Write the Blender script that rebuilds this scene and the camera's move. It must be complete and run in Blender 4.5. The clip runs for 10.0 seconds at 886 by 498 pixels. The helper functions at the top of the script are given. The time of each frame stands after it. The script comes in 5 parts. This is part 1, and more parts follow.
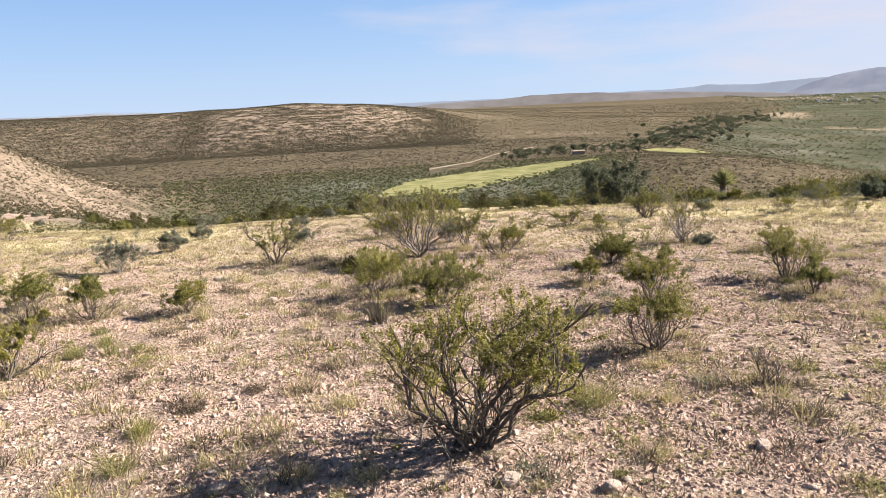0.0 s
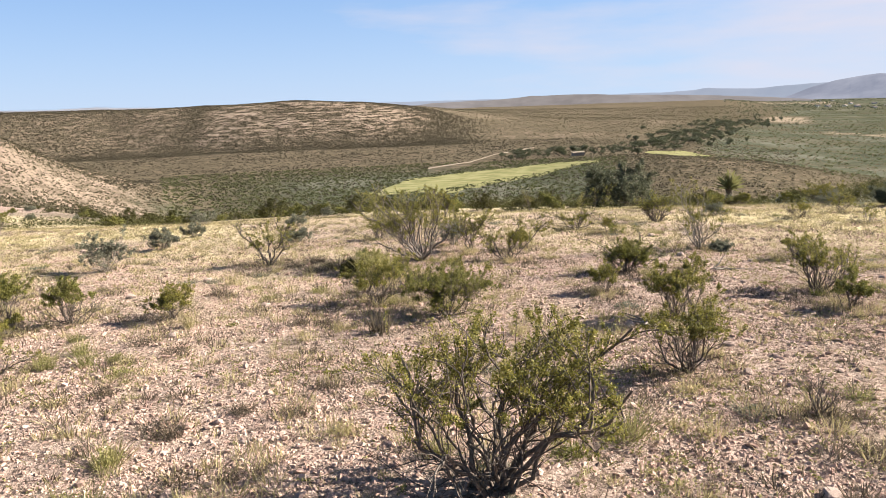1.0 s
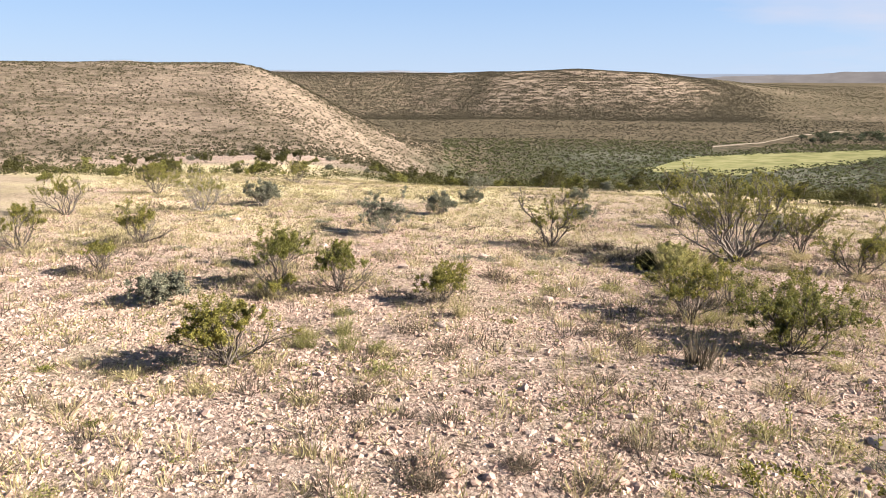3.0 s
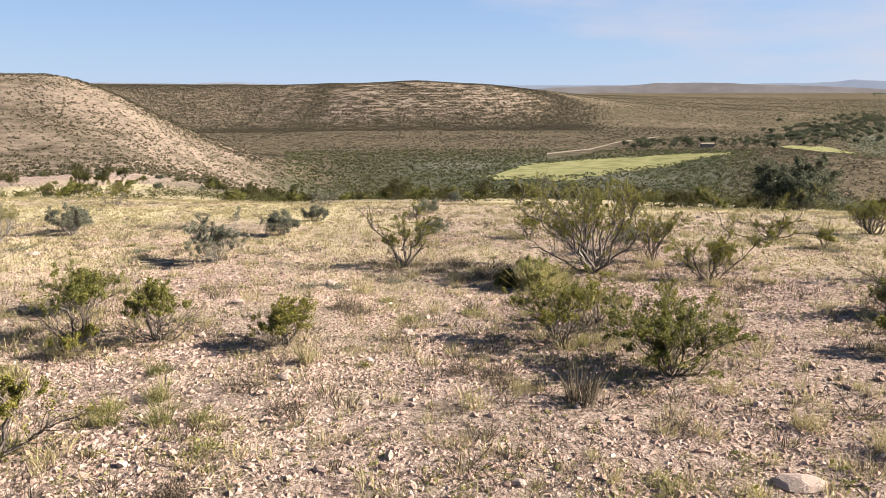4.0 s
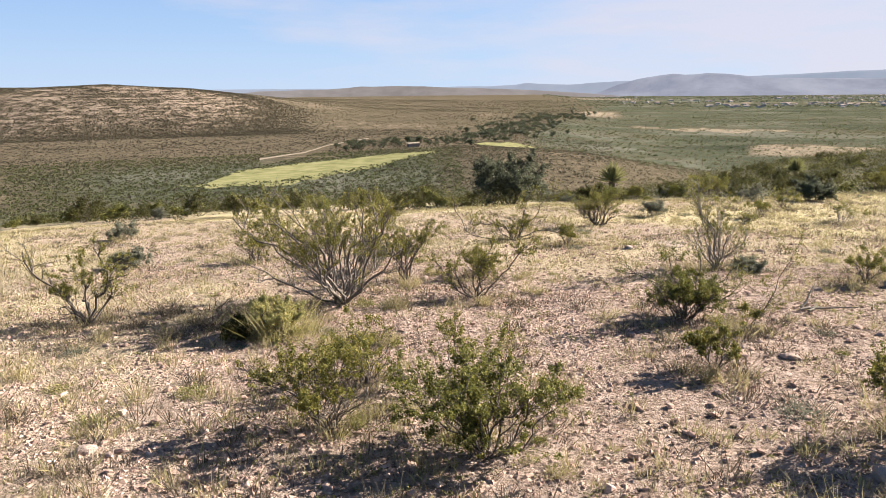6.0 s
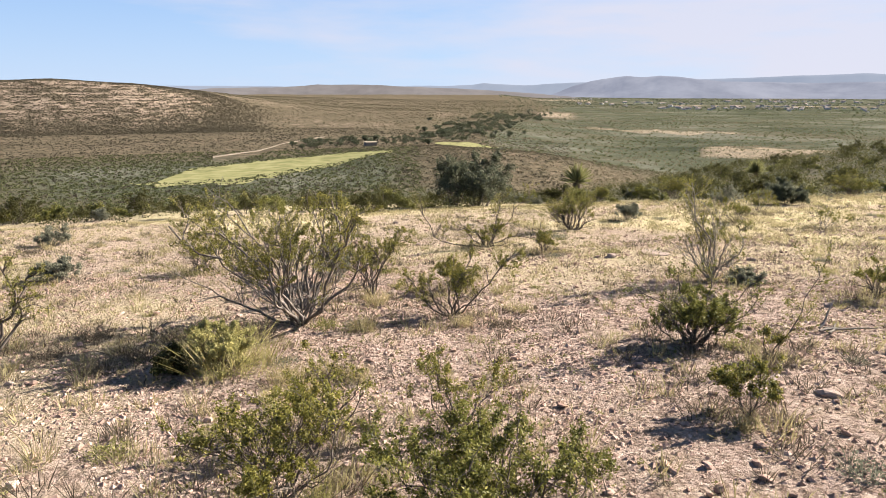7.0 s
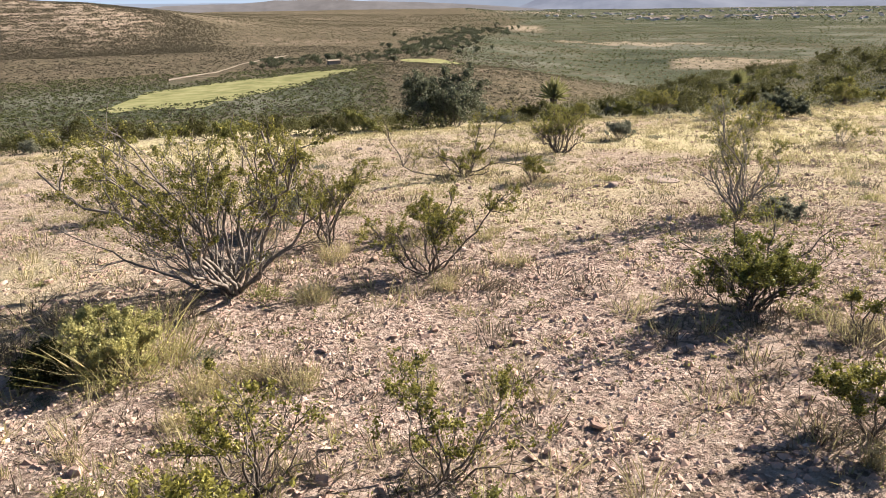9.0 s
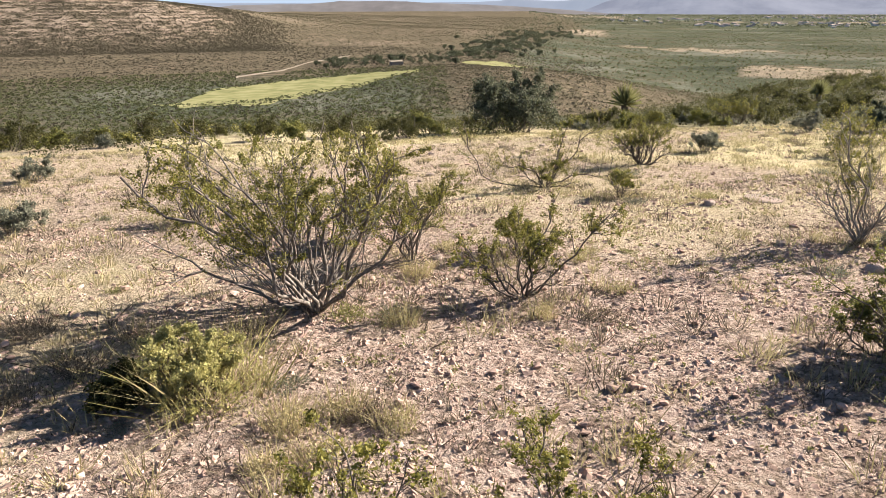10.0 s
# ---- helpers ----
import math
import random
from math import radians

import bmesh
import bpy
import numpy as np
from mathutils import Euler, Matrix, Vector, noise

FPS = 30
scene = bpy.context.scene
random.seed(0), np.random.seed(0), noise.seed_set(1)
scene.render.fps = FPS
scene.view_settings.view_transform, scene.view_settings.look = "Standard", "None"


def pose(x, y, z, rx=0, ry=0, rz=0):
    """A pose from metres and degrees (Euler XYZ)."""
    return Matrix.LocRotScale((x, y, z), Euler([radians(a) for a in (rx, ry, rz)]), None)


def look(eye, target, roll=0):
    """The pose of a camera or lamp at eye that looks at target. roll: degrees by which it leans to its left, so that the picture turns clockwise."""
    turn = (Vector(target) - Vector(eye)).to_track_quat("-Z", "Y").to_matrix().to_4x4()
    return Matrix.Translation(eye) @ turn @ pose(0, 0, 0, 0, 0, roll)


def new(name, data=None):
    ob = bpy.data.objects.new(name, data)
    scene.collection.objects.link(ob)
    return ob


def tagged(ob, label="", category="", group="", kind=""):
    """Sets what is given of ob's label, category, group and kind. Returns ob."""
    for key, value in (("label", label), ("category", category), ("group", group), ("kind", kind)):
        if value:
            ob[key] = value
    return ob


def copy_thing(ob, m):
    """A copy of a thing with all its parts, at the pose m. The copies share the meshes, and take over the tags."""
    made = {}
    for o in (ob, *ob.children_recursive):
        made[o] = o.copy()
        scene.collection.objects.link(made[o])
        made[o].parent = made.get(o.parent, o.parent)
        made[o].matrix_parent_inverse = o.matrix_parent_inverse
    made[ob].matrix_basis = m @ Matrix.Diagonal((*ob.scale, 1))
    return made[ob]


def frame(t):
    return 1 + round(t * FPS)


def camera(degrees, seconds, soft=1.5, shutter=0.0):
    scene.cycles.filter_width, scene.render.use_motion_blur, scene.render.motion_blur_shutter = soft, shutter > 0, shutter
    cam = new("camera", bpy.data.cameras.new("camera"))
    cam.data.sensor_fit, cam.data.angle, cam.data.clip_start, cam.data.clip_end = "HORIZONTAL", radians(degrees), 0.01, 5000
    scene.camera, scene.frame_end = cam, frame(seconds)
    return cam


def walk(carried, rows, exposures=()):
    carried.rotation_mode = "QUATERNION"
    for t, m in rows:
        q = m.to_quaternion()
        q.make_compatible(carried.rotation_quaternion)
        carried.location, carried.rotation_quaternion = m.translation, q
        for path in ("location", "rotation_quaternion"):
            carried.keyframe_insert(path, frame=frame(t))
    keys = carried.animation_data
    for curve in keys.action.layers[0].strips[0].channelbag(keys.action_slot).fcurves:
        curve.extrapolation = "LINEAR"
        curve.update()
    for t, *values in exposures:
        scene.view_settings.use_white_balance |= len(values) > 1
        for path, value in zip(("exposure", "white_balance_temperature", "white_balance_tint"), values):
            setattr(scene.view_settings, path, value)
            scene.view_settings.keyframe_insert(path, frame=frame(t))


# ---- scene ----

# ---------------------------------------------------------------- camera
cam = camera(64.0, 10.0, soft=0.6)
PATH = [
    (0, (0.078, 0.017, 1.685), (0.053, 1.978, 1.292), -2.8),
    (0.5, (0.083, 0.312, 1.659), (0.077, 2.274, 1.274), -2.2),
    (1, (-0.015, 0.548, 1.634), (-0.033, 2.509, 1.239), -1.9),
    (1.5, (-0.113, 0.795, 1.61), (-0.175, 2.742, 1.158), -2.0),
    (2, (-0.145, 1.088, 1.545), (-0.434, 2.992, 1.005), -2.9),
    (2.5, (-0.296, 1.381, 1.524), (-0.892, 3.214, 0.992), -1.1),
    (2.7, (-0.425, 1.557, 1.531), (-1.16, 3.357, 1.06), 0.0),
    (3.8, (-0.727, 2.392, 1.494), (-1.271, 4.259, 1.026), 0.5),
    (4, (-0.781, 2.534, 1.48), (-1.106, 4.458, 1.046), -0.2),
    (4.5, (-0.828, 2.887, 1.464), (-0.806, 4.848, 1.076), -1.2),
    (5, (-0.805, 3.309, 1.442), (-0.601, 5.259, 1.046), -1.1),
    (5.5, (-0.91, 3.696, 1.382), (-0.51, 5.609, 0.959), -0.6),
    (5.7, (-0.948, 3.84, 1.382), (-0.519, 5.746, 0.952), -0.6),
    (6.8, (-0.849, 4.676, 1.311), (-0.355, 6.567, 0.887), -0.3),
    (7, (-0.867, 4.85, 1.306), (-0.307, 6.721, 0.874), 0.1),
    (7.5, (-0.802, 5.171, 1.265), (-0.201, 7.022, 0.803), 0.4),
    (8, (-0.689, 5.51, 1.229), (-0.148, 7.36, 0.697), 0.1),
    (8.5, (-0.698, 5.823, 1.191), (-0.137, 7.645, 0.584), -0.4),
    (9, (-0.521, 6.078, 1.151), (0.098, 7.866, 0.502), -0.9),
    (9.5, (-0.449, 6.269, 1.133), (0.199, 8.037, 0.459), -0.6),
    (10, (-0.642, 6.482, 1.149), (-0.167, 8.316, 0.507), -0.1),
]
walk(cam, [(t, look(eye, target, roll)) for t, eye, target, roll in PATH], ((0.0, 2.04), (2.0, 2.05), (2.5, 2.10), (4.0, 1.90), (5.0, 1.96), (7.5, 2.08), (9.5, 1.97), (10.0, 2.06)))

# ---------------------------------------------------------------- light
SUN_EL, SUN_AZ = radians(28), radians(77)          # azimuth from +y towards +x
to_sun = Vector((math.sin(SUN_AZ) * math.cos(SUN_EL), math.cos(SUN_AZ) * math.cos(SUN_EL), math.sin(SUN_EL)))
sun = new("sun", bpy.data.lights.new("sun", "SUN"))
sun.data.energy, sun.data.angle, sun.data.color = 5.0, radians(0.6), (1.0, 0.92, 0.82)
sun.matrix_world = look((0, 0, 60), Vector((0, 0, 60)) - to_sun)

world = bpy.data.worlds.new("sky")
scene.world = world
world.use_nodes = True
wn, wl = world.node_tree.nodes, world.node_tree.links
wn.clear()
w_out, w_bg = wn.new("ShaderNodeOutputWorld"), wn.new("ShaderNodeBackground")
sky = wn.new("ShaderNodeTexSky")
sky.sky_type, sky.sun_disc = "NISHITA", False
sky.sun_elevation, sky.sun_rotation = SUN_EL, SUN_AZ
sky.air_density, sky.dust_density, sky.ozone_density, sky.altitude = 1.0, 0.25, 2.0, 1300
w_bg.inputs["Strength"].default_value = 0.0300
# thin high cloud: soft streaks, stretched level
w_tc, w_map, w_n1, w_n2 = (wn.new(k) for k in ("ShaderNodeTexCoord", "ShaderNodeMapping", "ShaderNodeTexNoise", "ShaderNodeTexNoise"))
w_map.inputs["Scale"].default_value = (1.0, 1.0, 5.5)
w_map.inputs["Rotation"].default_value = (0.0, radians(-9), 0.0)
w_n1.inputs["Scale"].default_value, w_n1.inputs["Detail"].default_value, w_n1.inputs["Roughness"].default_value = 1.6, 6.0, 0.55
w_n2.inputs["Scale"].default_value, w_n2.inputs["Detail"].default_value = 5.0, 8.0
w_ramp = wn.new("ShaderNodeValToRGB")
w_ramp.color_ramp.elements[0].position, w_ramp.color_ramp.elements[1].position = 0.55, 0.78
w_add = wn.new("ShaderNodeMath"); w_add.operation = "MULTIPLY_ADD"
w_add.inputs[1].default_value, w_add.inputs[2].default_value = 0.25, -0.125
w_sum = wn.new("ShaderNodeMath"); w_sum.operation = "ADD"
w_mix = wn.new("ShaderNodeMix"); w_mix.data_type = "RGBA"
w_mix.inputs[7].default_value = (6.3, 6.15, 7.0, 1)
w_sc = wn.new("ShaderNodeMath"); w_sc.operation = "MULTIPLY"; w_sc.inputs[1].default_value = 0.8
wl.new(w_tc.outputs["Generated"], w_map.inputs["Vector"])
wl.new(w_map.outputs[0], w_n1.inputs["Vector"]); wl.new(w_map.outputs[0], w_n2.inputs["Vector"])
wl.new(w_n2.outputs[0], w_add.inputs[0]); wl.new(w_n1.outputs[0], w_sum.inputs[0]); wl.new(w_add.outputs[0], w_sum.inputs[1])
# more of it towards the sun
w_sep, w_side = wn.new("ShaderNodeSeparateXYZ"), wn.new("ShaderNodeMath")
w_side.operation = "MULTIPLY_ADD"
w_side.inputs[1].default_value, w_side.inputs[2].default_value = 0.40, -0.04
w_high = wn.new("ShaderNodeMath"); w_high.operation = "MULTIPLY_ADD"
w_high.inputs[1].default_value = -0.35
w_tot = wn.new("ShaderNodeMath"); w_tot.operation = "ADD"
wl.new(w_tc.outputs["Generated"], w_sep.inputs[0]); wl.new(w_sep.outputs["X"], w_side.inputs[0])
wl.new(w_sep.outputs["Z"], w_high.inputs[0]); wl.new(w_side.outputs[0], w_high.inputs[2])
wl.new(w_sum.outputs[0], w_tot.inputs[0]); wl.new(w_high.outputs[0], w_tot.inputs[1])
wl.new(w_tot.outputs[0], w_ramp.inputs[0]); wl.new(w_ramp.outputs[0], w_sc.inputs[0]); wl.new(w_sc.outputs[0], w_mix.inputs[0])
# pale haze towards the horizon
w_up = wn.new("ShaderNodeMapRange")
w_up.inputs["From Min"].default_value, w_up.inputs["From Max"].default_value = 0.0, 0.30
w_tone = wn.new("ShaderNodeValToRGB")
w_tone.color_ramp.elements[0].color, w_tone.color_ramp.elements[1].color = (0.460, 0.590, 0.800, 1), (0.135, 0.375, 0.860, 1)
w_gain = wn.new("ShaderNodeVectorMath"); w_gain.operation = "SCALE"; w_gain.inputs["Scale"].default_value = 10.0
w_thin = wn.new("ShaderNodeMapRange")
w_thin.inputs["From Min"].default_value, w_thin.inputs["From Max"].default_value = 0.0, 0.5
w_thin.inputs["To Min"].default_value, w_thin.inputs["To Max"].default_value = 0.9, 0.1
w_haze = wn.new("ShaderNodeMix"); w_haze.data_type = "RGBA"
wl.new(w_sep.outputs["Z"], w_up.inputs["Value"]); wl.new(w_up.outputs[0], w_tone.inputs[0])
wl.new(w_tone.outputs[0], w_gain.inputs[0]); wl.new(w_sep.outputs["Z"], w_thin.inputs["Value"])
wl.new(w_thin.outputs[0], w_haze.inputs[0]); wl.new(sky.outputs[0], w_haze.inputs[6]); wl.new(w_gain.outputs[0], w_haze.inputs[7])
wl.new(w_haze.outputs[2], w_mix.inputs[6]); wl.new(w_mix.outputs[2], w_bg.inputs["Color"])
wl.new(w_bg.outputs[0], w_out.inputs["Surface"])

# ---------------------------------------------------------------- materials


def material(name, rough=0.9):
    m = bpy.data.materials.new(name)
    m.use_nodes = True
    n, l = m.node_tree.nodes, m.node_tree.links
    b = n["Principled BSDF"]
    b.inputs["Roughness"].default_value = rough
    b.inputs["Specular IOR Level"].default_value = 0.0
    return m, n, l, b


def noise_node(n, l, scale, detail=4.0, rough=0.55, vec=None):
    t = n.new("ShaderNodeTexNoise")
    t.inputs["Scale"].default_value, t.inputs["Detail"].default_value, t.inputs["Roughness"].default_value = scale, detail, rough
    if vec is not None:
        l.new(vec, t.inputs["Vector"])
    return t.outputs[0]


def ramp(n, l, fac, *stops):
    r = n.new("ShaderNodeValToRGB")
    e = r.color_ramp.elements
    while len(e) < len(stops):
        e.new(0.5)
    for k, (p, c) in enumerate(stops):
        e[k].position = p
        e[k].color = (*c, 1) if len(c) == 3 else c
    l.new(fac, r.inputs[0])
    return r.outputs[0]


def mixed(n, l, fac, a, b, mode="MIX"):
    m = n.new("ShaderNodeMix")
    m.data_type, m.blend_type = "RGBA", mode
    for sock, v in ((m.inputs[0], fac), (m.inputs[6], a), (m.inputs[7], b)):
        if isinstance(v, (int, float)):
            sock.default_value = v
        elif isinstance(v, tuple):
            sock.default_value = (*v, 1)
        else:
            l.new(v, sock)
    return m.outputs[2]


def calc(n, l, op, a, b=0.0, clamp=False):
    m = n.new("ShaderNodeMath")
    m.operation, m.use_clamp = op, clamp
    for sock, v in ((m.inputs[0], a), (m.inputs[1], b)):
        if isinstance(v, (int, float)):
            sock.default_value = v
        else:
            l.new(v, sock)
    return m.outputs[0]


def bumped(n, l, b, height, strength, distance):
    k = n.new("ShaderNodeBump")
    k.inputs["Strength"].default_value, k.inputs["Distance"].default_value = strength, distance
    l.new(height, k.inputs["Height"])
    l.new(k.outputs[0], b.inputs["Normal"])


def ground_material():
    m, n, l, b = material("desert_ground", 0.95)
    co = n.new("ShaderNodeTexCoord").outputs["Object"]
    at = n.new("ShaderNodeAttribute")
    at.attribute_name = "zone"
    sep = n.new("ShaderNodeSeparateColor")
    l.new(at.outputs["Color"], sep.inputs[0])
    fine, mid, big, huge = (noise_node(n, l, s, 6, 0.65, co) for s in (44.0, 5.0, 0.7, 0.06))
    soil = ramp(n, l, fine, (0.32, (0.132, 0.0880, 0.0690)), (0.46, (0.348, 0.250, 0.200)), (0.66, (0.50, 0.392, 0.322)))
    soil = mixed(n, l, ramp(n, l, mid, (0.38, (0, 0, 0)), (0.70, (0.44, 0.44, 0.44))), soil, (0.365, 0.270, 0.213))
    soil = mixed(n, l, ramp(n, l, big, (0.45, (0, 0, 0)), (0.68, (0.2, 0.2, 0.2))), soil, (0.24, 0.184, 0.132))
    vc = n.new("ShaderNodeTexVoronoi")
    vc.inputs["Scale"].default_value = 38.0
    l.new(co, vc.inputs["Vector"])
    bw = n.new("ShaderNodeRGBToBW")
    l.new(vc.outputs["Color"], bw.inputs[0])
    soil = mixed(n, l, 0.5, soil, ramp(n, l, bw.outputs[0], (0.25, (0.115, 0.0782, 0.0621)), (0.43, (0.345, 0.25, 0.2)), (0.70, (0.50, 0.39, 0.322))))
    crumb = noise_node(n, l, 12.0, 6, 0.72, co)
    soil = mixed(n, l, ramp(n, l, crumb, (0.55, (0, 0, 0)), (0.61, (0.75, 0.75, 0.75))), soil, (0.088, 0.066, 0.051))
    soil = mixed(n, l, ramp(n, l, crumb, (0.38, (0.7, 0.7, 0.7)), (0.45, (0, 0, 0))), soil, (0.58, 0.455, 0.375))
    straw = ramp(n, l, fine, (0.3, (0.28, 0.23, 0.112)), (0.52, (0.58, 0.495, 0.285)), (0.8, (0.70, 0.62, 0.41)))
    straw = mixed(n, l, ramp(n, l, mid, (0.42, (0, 0, 0)), (0.60, (0.5, 0.5, 0.5))), straw, (0.44, 0.345, 0.26))
    brush = ramp(n, l, mid, (0.3, (0.045, 0.037, 0.0245)), (0.5, (0.083, 0.067, 0.045)), (0.72, (0.135, 0.108, 0.076)))
    brush = mixed(n, l, ramp(n, l, huge, (0.4, (0, 0, 0)), (0.65, (0.256, 0.256, 0.256))), brush, (0.080, 0.070, 0.042))
    tufty = noise_node(n, l, 0.45, 7, 0.75, co)
    brush = mixed(n, l, ramp(n, l, tufty, (0.50, (0, 0, 0)), (0.60, (0.75, 0.75, 0.75))), brush, (0.150, 0.121, 0.084))
    brush = mixed(n, l, ramp(n, l, tufty, (0.38, (0.7, 0.7, 0.7)), (0.46, (0, 0, 0))), brush, (0.042, 0.037, 0.024))
    # green growth, its colours blued and greyed to paint the far plain's haze
    green = ramp(n, l, big, (0.3, (0.031, 0.036, 0.022)), (0.5, (0.056, 0.061, 0.039)), (0.75, (0.112, 0.109, 0.075)))
    green = mixed(n, l, ramp(n, l, huge, (0.50, (0, 0, 0)), (0.66, (0.6, 0.6, 0.6))), green, (0.104, 0.101, 0.074))
    vast = noise_node(n, l, 0.012, 6, 0.7, co)
    green = mixed(n, l, ramp(n, l, vast, (0.52, (0, 0, 0)), (0.60, (0.6, 0.6, 0.6))), green, (0.146, 0.142, 0.112))
    green = mixed(n, l, ramp(n, l, vast, (0.36, (0.7, 0.7, 0.7)), (0.44, (0, 0, 0))), green, (0.026, 0.034, 0.023))

    squash = n.new("ShaderNodeMapping")
    squash.inputs["Scale"].default_value = (0.30, 0.30, 2.6)
    l.new(co, squash.inputs["Vector"])
    contour = noise_node(n, l, 1.0, 5, 0.7, squash.outputs[0])

    def edged(channel, width, grain=None):
        wobble = calc(n, l, "MULTIPLY_ADD", grain or mid, width)
        wobble.node.inputs[2].default_value = -width / 2
        t = calc(n, l, "ADD", sep.outputs[channel], wobble)
        return calc(n, l, "MULTIPLY", t, 1.0, True)
    col = mixed(n, l, edged(1, 1.1), soil, straw)
    col = mixed(n, l, edged(0, 1.3, contour), col, brush)
    col = mixed(n, l, edged(2, 0.9, contour), col, green)
    l.new(col, b.inputs["Base Color"])
    vo = n.new("ShaderNodeTexVoronoi")
    vo.inputs["Scale"].default_value = 36.0
    l.new(co, vo.inputs["Vector"])
    rubble = noise_node(n, l, 46.0, 5, 0.68, co)
    h = calc(n, l, "ADD", calc(n, l, "MULTIPLY", vo.outputs["Distance"], -0.35), calc(n, l, "MULTIPLY", rubble, 1.6))
    bumped(n, l, b, h, 1.0, 0.048)
    return m


def leaf_material(name, dark, light, dry, rough=0.55):
    m, n, l, b = material(name, rough)
    b.inputs["Specular IOR Level"].default_value = 0.2
    r = n.new("ShaderNodeNewGeometry").outputs["Random Per Island"]
    o = n.new("ShaderNodeObjectInfo").outputs["Random"]
    col = ramp(n, l, r, (0.0, dark), (0.55, light), (0.9, light), (1.0, dry))
    tone = ramp(n, l, o, (0.0, (0.82, 0.82, 0.80)), (1.0, (1.10, 1.06, 1.0)))
    l.new(mixed(n, l, 1.0, col, tone, "MULTIPLY"), b.inputs["Base Color"])
    t = n.new("ShaderNodeBsdfTranslucent")
    l.new(col, t.inputs["Color"])
    mx = n.new("ShaderNodeMixShader")
    mx.inputs[0].default_value = 0.35
    l.new(b.outputs[0], mx.inputs[1]); l.new(t.outputs[0], mx.inputs[2])
    l.new(mx.outputs[0], n["Material Output"].inputs["Surface"])
    return m


def varied(name, a, c, d, scale=30.0, rough=0.9, bump=0.4, depth=0.01, island=0.5):
    m, n, l, b = material(name, rough)
    co = n.new("ShaderNodeTexCoord").outputs["Object"]
    t = noise_node(n, l, scale, 6, 0.6, co)
    r = n.new("ShaderNodeNewGeometry").outputs["Random Per Island"]
    col = ramp(n, l, t, (0.3, a), (0.52, c), (0.75, d))
    isl = ramp(n, l, r, (0.0, a), (0.35, c), (0.8, c), (1.0, d))
    l.new(mixed(n, l, island, col, isl), b.inputs["Base Color"])
    bumped(n, l, b, t, bump, depth)
    return m


M_GROUND = ground_material()
M_LEAF = leaf_material("creosote_leaf", (0.044, 0.045, 0.012), (0.215, 0.198, 0.044), (0.40, 0.35, 0.105))
M_LEAF_DEEP = leaf_material("dense_green_leaf", (0.036, 0.040, 0.011), (0.180, 0.176, 0.042), (0.36, 0.32, 0.09))
M_LEAF_BELT = leaf_material("belt_brush_leaf", (0.028, 0.029, 0.010), (0.080, 0.077, 0.026), (0.14, 0.128, 0.05), 0.9)
M_LEAF_GREY = leaf_material("grey_leaf", (0.10, 0.10, 0.072), (0.19, 0.19, 0.138), (0.25, 0.24, 0.18), 0.95)
M_LEAF_BLUE = leaf_material("dark_evergreen_leaf", (0.034, 0.040, 0.024), (0.112, 0.120, 0.074), (0.21, 0.21, 0.14), 0.7)
M_LEAF_CREEK = leaf_material("creek_tree_leaf", (0.0383, 0.0446, 0.0237), (0.0871, 0.0965, 0.0531), (0.139, 0.143, 0.0799))
M_STRAW = leaf_material("dry_straw", (0.23, 0.185, 0.092), (0.40, 0.342, 0.182), (0.50, 0.44, 0.27), 0.8)
M_STRAW_GREEN = leaf_material("yellow_weed", (0.20, 0.19, 0.075), (0.40, 0.37, 0.15), (0.52, 0.46, 0.23), 0.8)
M_HERB = leaf_material("low_herb", (0.125, 0.122, 0.048), (0.255, 0.238, 0.092), (0.36, 0.32, 0.15), 0.8)
M_DEAD = leaf_material("dead_stalk", (0.066, 0.052, 0.037), (0.145, 0.116, 0.082), (0.225, 0.186, 0.138), 0.85)
M_YUCCA = leaf_material("yucca_leaf", (0.07, 0.075, 0.026), (0.19, 0.185, 0.075), (0.33, 0.30, 0.14), 0.5)
M_BARK = varied("creosote_bark", (0.040, 0.032, 0.026), (0.118, 0.098, 0.082), (0.21, 0.182, 0.156), 45, 0.85, 0.5, 0.004, 0.3)
# lighter copy of the creosote bark, with sunlight put into the colour
M_BARK_SUNLIT = varied("sunlit_creosote_bark", (0.055, 0.045, 0.038), (0.16, 0.137, 0.118), (0.27, 0.24, 0.21), 45, 0.85, 0.5, 0.004, 0.3)
M_BARK_GREY = varied("weathered_twig", (0.10, 0.085, 0.070), (0.215, 0.19, 0.165), (0.31, 0.28, 0.25), 45, 0.9, 0.5, 0.004, 0.4)
M_STONE = varied("desert_stone", (0.165, 0.110, 0.087), (0.355, 0.245, 0.193), (0.53, 0.405, 0.335), 22, 0.9, 0.5, 0.008, 0.7)
M_ROCK = varied("pale_limestone", (0.25, 0.185, 0.15), (0.34, 0.26, 0.215), (0.42, 0.335, 0.285), 14, 0.9, 0.6, 0.012, 0.2)
M_FIELD = varied("pale_green_field", (0.120, 0.118, 0.054), (0.185, 0.178, 0.083), (0.255, 0.232, 0.125), 0.30, 0.95, 0.3, 0.05, 0.0)
M_TRACK = varied("dirt_track", (0.199, 0.162, 0.123), (0.261, 0.218, 0.17), (0.303, 0.261, 0.209), 0.6, 0.95, 0.2, 0.02, 0.0)
M_SCRUB = leaf_material("far_scrub", (0.060, 0.053, 0.032), (0.118, 0.103, 0.064), (0.175, 0.15, 0.096), 0.95)
M_SCRUB_HILL = leaf_material("hill_scrub", (0.040, 0.035, 0.024), (0.082, 0.071, 0.049), (0.125, 0.106, 0.074), 0.95)
M_SCRUB_DRY = leaf_material("dry_scrub", (0.095, 0.080, 0.052), (0.165, 0.138, 0.092), (0.24, 0.20, 0.138), 0.95)
